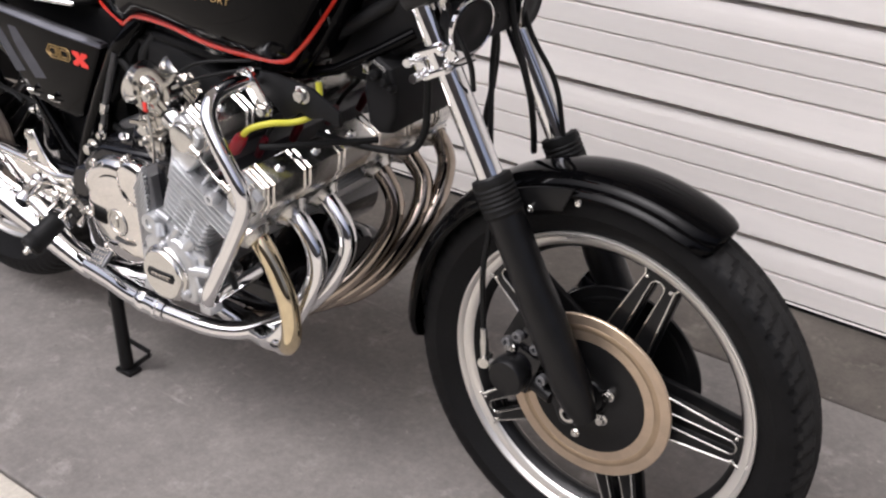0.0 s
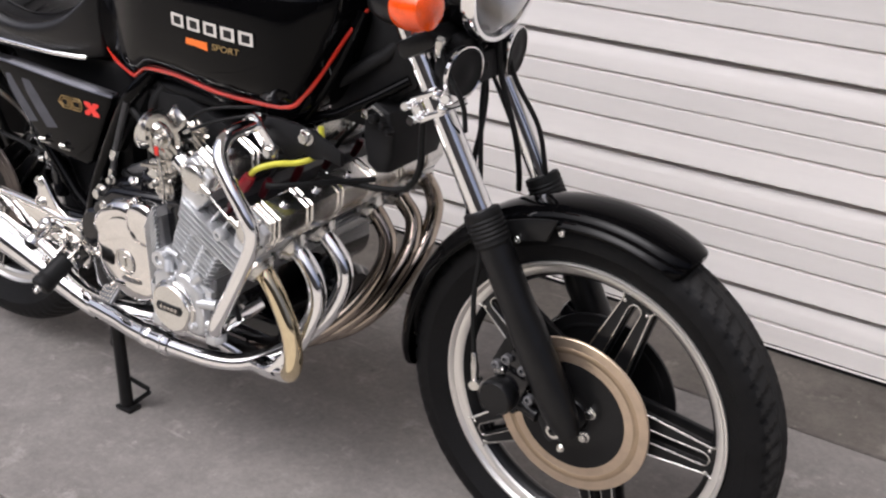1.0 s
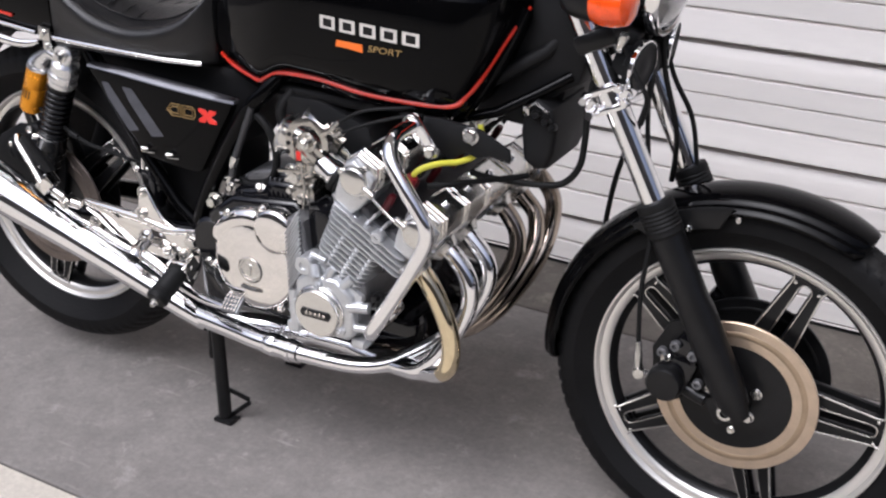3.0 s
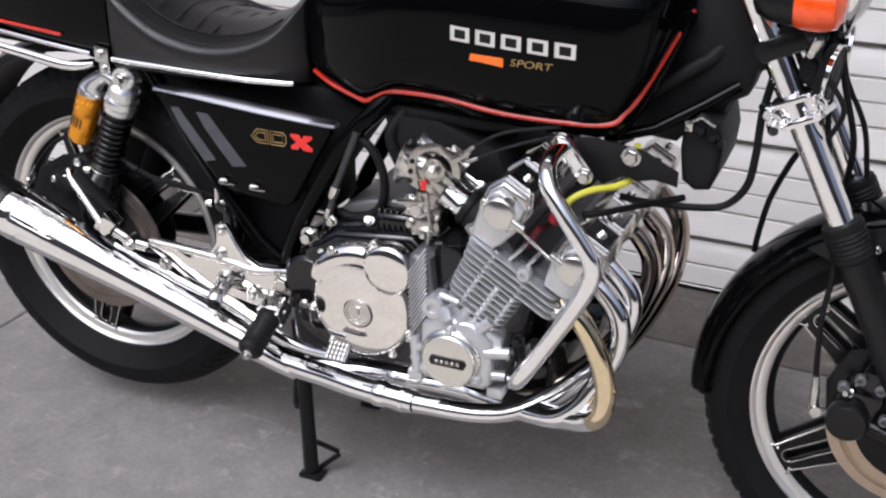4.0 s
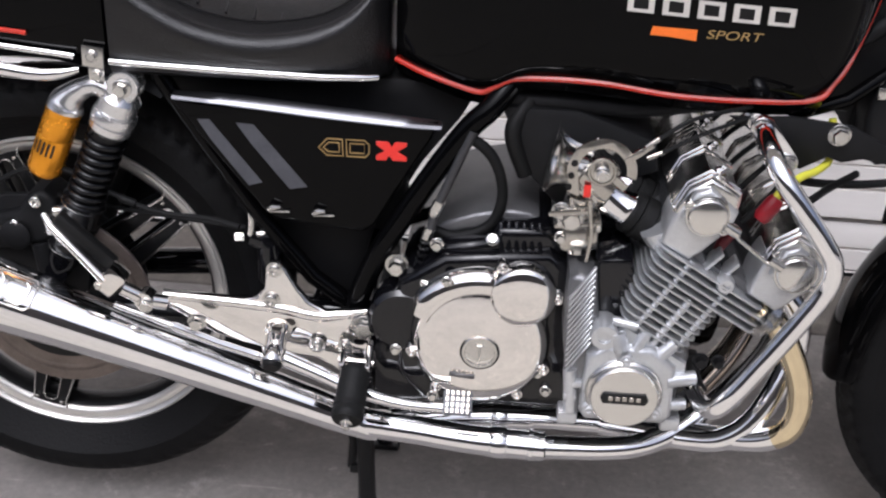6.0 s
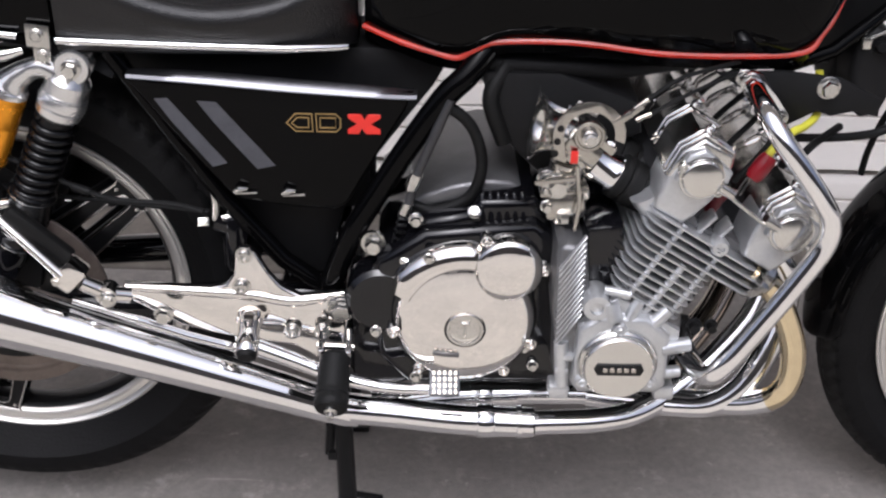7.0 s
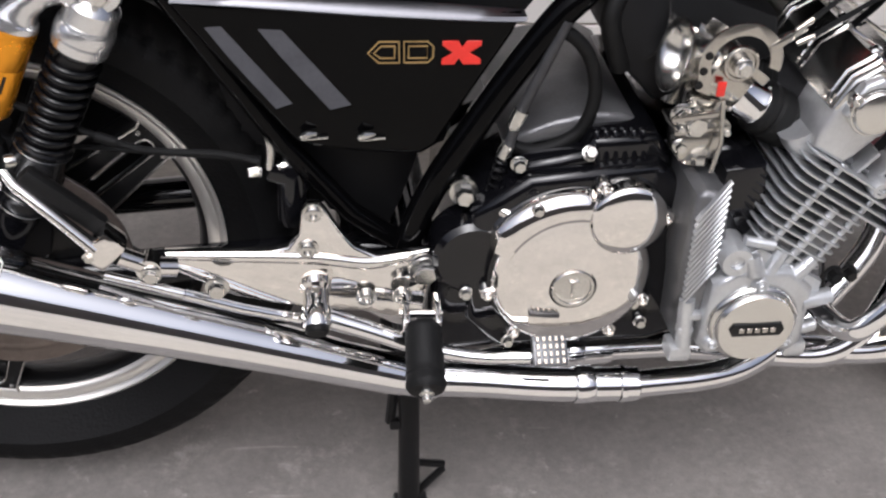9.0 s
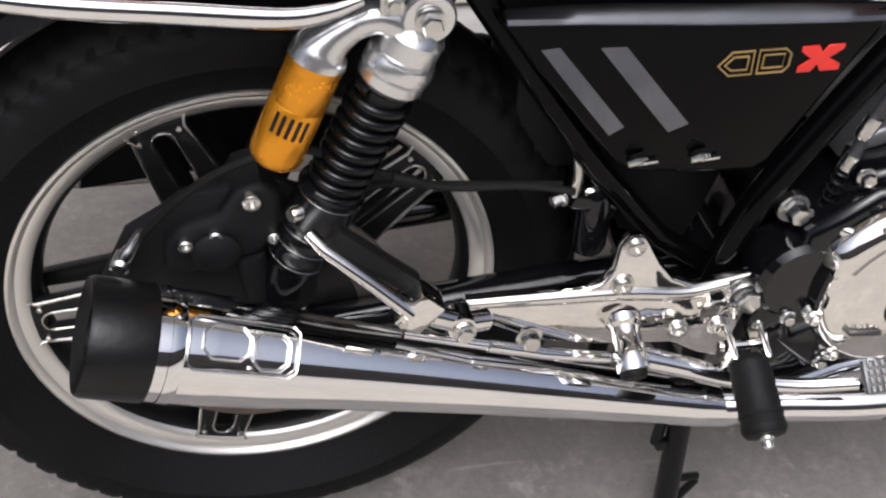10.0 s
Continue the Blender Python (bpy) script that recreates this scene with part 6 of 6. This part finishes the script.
part("float_bowl", Form().box(None, (0.052, 0.044, 0.036), 0.009, place=pose(0.727, -0.186, 0.598, 0, -6, 0)).box(None, (0.060, 0.050, 0.008), 0.003, place=pose(0.724, -0.186, 0.620, 0, -6, 0)).lathe([(0.013, 0), (0.013, 0.010), (0.009, 0.014), (0.0004, 0.014)], (0.727, -0.186, 0.582), (0.05, 0, -1), 20), TITAN, first, "pale float bowl")
for x, z in ((0.701, 0.622), (0.750, 0.617)):
    part("bowl_screw", Form().lathe([(0.0045, 0), (0.0045, 0.006), (0.003, 0.008), (0.0004, 0.008)], (x, -0.206, z), (0, -1, 0), 12), STEEL, first)
part("cable_anchor", Form().box(None, (0.026, 0.009, 0.010), 0.003, place=pose(0.784, -0.214, 0.720, 0, -38, 0)).box(None, (0.008, 0.006, 0.032), 0.002, place=pose(0.793, -0.214, 0.726, 0, 52, 0)).lathe([(0.0035, 0), (0.0035, 0.016), (0.0028, 0.019)], (0.797, -0.214, 0.732), (0.75, 0, 0.62), 10).lathe([(0.0035, 0), (0.0035, 0.016), (0.0028, 0.019)], (0.800, -0.214, 0.718), (0.85, 0, 0.42), 10), TITAN, first, "cable anchor with adjusters")
part("choke_lever", Form().box(None, (0.055, 0.005, 0.007), 0.002, place=pose(0.713, -0.216, 0.640, 0, -8, 0)).tube([(0.735, -0.219, 0.66), (0.742, -0.219, 0.61), (0.738, -0.219, 0.575)], 0.0025, 8), TITAN, first, "pale lever and rod")
part("red_tag", Form().box(None, (0.009, 0.003, 0.016), 0.001, place=pose(0.731, -0.2175, 0.671)), EMBLEM_RED, first, "small red tag")
for at, ax, r, h in (((0.716, -0.205, 0.626), (0, -1, 0), 0.012, 0.012), ((0.702, -0.200, 0.634), (0, -1, 0), 0.009, 0.010), ((0.728, -0.205, 0.590), (0, -0.3, -1), 0.009, 0.012), ((0.704, -0.205, 0.600), (0, -1, 0), 0.006, 0.010)):
    part("bowl_fitting", Form().bolt(at, ax, r, h), STEEL, first, "steel bowl fitting")
for pts in ([(0.808, -0.214, 0.741), (0.85, -0.20, 0.765), (0.91, -0.17, 0.772), (0.98, -0.13, 0.775)], [(0.813, -0.214, 0.724), (0.86, -0.20, 0.745), (0.92, -0.17, 0.760), (1.0, -0.12, 0.765)]):
    part("throttle_cable", Form().tube(spline(pts), 0.0028, 8), RUBBER, bike, "thin black throttle cable")

# ---- hoses and wiring round the engine
section(0.003, 0.0, 0.009)
part("breather_hose", Form().tube(spline([(0.560, -0.12, 0.66), (0.585, -0.125, 0.690), (0.618, -0.125, 0.665), (0.632, -0.125, 0.615), (0.618, -0.125, 0.57), (0.575, -0.125, 0.55), (0.545, -0.12, 0.555)]), 0.0075, 12), RUBBER, bike, "black looped breather hose")
hw = part("brake_pipe", Form().tube([(0.590, -0.135, 0.705), (0.570, -0.138, 0.655), (0.548, -0.140, 0.60), (0.538, -0.142, 0.555)], 0.0062, 10), SHADE_AND_PIPE_GREY, bike, "dark grey sheathed pipe along the frame tube")
part("pipe_union", Form().lathe([(0.0085, 0), (0.0085, 0.02), (0.006, 0.024)], (0.551, -0.141, 0.608), (-0.35, 0, -0.93), 12).lathe([(0.0075, 0), (0.0075, 0.016)], (0.540, -0.142, 0.568), (-0.35, 0, -0.93), 12), STEEL, hw, "bright pipe union")
coilv = [Vector((0.535, -0.142, 0.555)) + Vector((-0.012, 0, -0.06)) * t + 0.0065 * Vector((math.cos(40 * t), math.sin(40 * t), 0)) for t in np.linspace(0, 1, 60).tolist()]
part("return_spring", Form().tube(coilv, 0.0014, 6), SATIN, bike, "small black return spring")
part("fuel_hose", Form().tube(spline([(0.958, -0.212, 0.664), (0.972, -0.206, 0.682), (0.995, -0.185, 0.690), (1.020, -0.160, 0.690), (1.038, -0.140, 0.698), (1.042, -0.125, 0.72), (1.038, -0.12, 0.745)]), 0.0050, 12), YELLOW, bike, "bright yellow plug lead")
part("lead_cap", Form().lathe([(0.009, 0), (0.011, 0.008), (0.011, 0.028), (0.008, 0.034)], (0.965, -0.213, 0.672), (-0.55, -0.12, -0.82), 16), LEAD_CAP, bike, "red cap on the yellow lead")
for pts, r in (([(0.985, -0.20, 0.655), (1.01, -0.18, 0.655), (1.05, -0.12, 0.65), (1.10, -0.06, 0.648)], 0.0052), ([(0.66, -0.10, 0.74), (0.64, -0.115, 0.70), (0.66, -0.11, 0.64)], 0.011), ([(0.60, -0.05, 0.74), (0.66, -0.09, 0.70), (0.70, -0.05, 0.66)], 0.009)):
    part("wiring_loom", Form().tube(spline(pts), r, 10), RUBBER, bike, "black wiring loom")

# ---- chrome crash bar
section(0.004, -0.008, 0.010)
bar = [(0.945, -0.160, 0.742), (0.940, -0.215, 0.742), (0.943, -0.252, 0.736), (0.956, -0.277, 0.715), (0.984, -0.287, 0.680), (1.010, -0.289, 0.645), (1.024, -0.289, 0.620), (1.024, -0.289, 0.590), (1.000, -0.289, 0.540), (0.958, -0.289, 0.466), (0.930, -0.288, 0.420),
       (0.914, -0.276, 0.396), (0.902, -0.235, 0.388), (0.895, -0.15, 0.385)]
crash = part("crash_bar", Form().tube(spline(bar, 6), 0.0127, 20), CHROME, bike, "chrome engine crash bar")
part("bar_tab", Form().plate([(0.926, 0.750), (0.938, 0.762), (0.952, 0.758), (0.990, 0.708), (0.986, 0.694), (0.970, 0.692), (0.935, 0.735)], -0.185, -0.178, 0.002), CHROME, crash, "chrome mounting tab")
part("tab_bolt", Form().bolt((0.977, -0.186, 0.704), r=0.009, h=0.010), STEEL, crash)
part("tab_bolt", Form().bolt((0.938, -0.186, 0.748), r=0.009, h=0.014), STEEL, crash)
part("engine_mount", Form().tube([(0.89, -0.21, 0.44), (0.90, -0.215, 0.40), (0.91, -0.22, 0.385)], 0.009, 10).bolt((0.90, -0.232, 0.442), r=0.008, h=0.012).bolt((0.925, -0.22, 0.435), r=0.007, h=0.012), SATIN, bike, "black lower engine mount")
part("gear_rod", Form().tube([(0.85, -0.21, 0.395), (0.905, -0.205, 0.415)], 0.005, 8), STEEL, bike, "bright rod under the engine")
part("gear_rod", Form().tube([(0.84, -0.20, 0.385), (0.90, -0.195, 0.402)], 0.004, 8), STEEL, bike, "bright rod under the engine")
part("oil_sump", Form().box(None, (0.40, 0.30, 0.075), 0.02, place=pose(0.72, 0.02, 0.315)).lathe([(0.045, 0), (0.05, 0.01), (0.05, 0.06), (0.04, 0.075)], (0.89, 0.05, 0.37), (1, 0, -0.2), 28), DARK, bike, "black oil sump and filter")

# the motorcycle stands a little askew to the shutter, its tail nearer the yard
ASKEW = pose(FX, 0, 0, 0, 0, 1.8)
bike.matrix_basis = ASKEW @ pose(0.75 - FX, 0, 0)
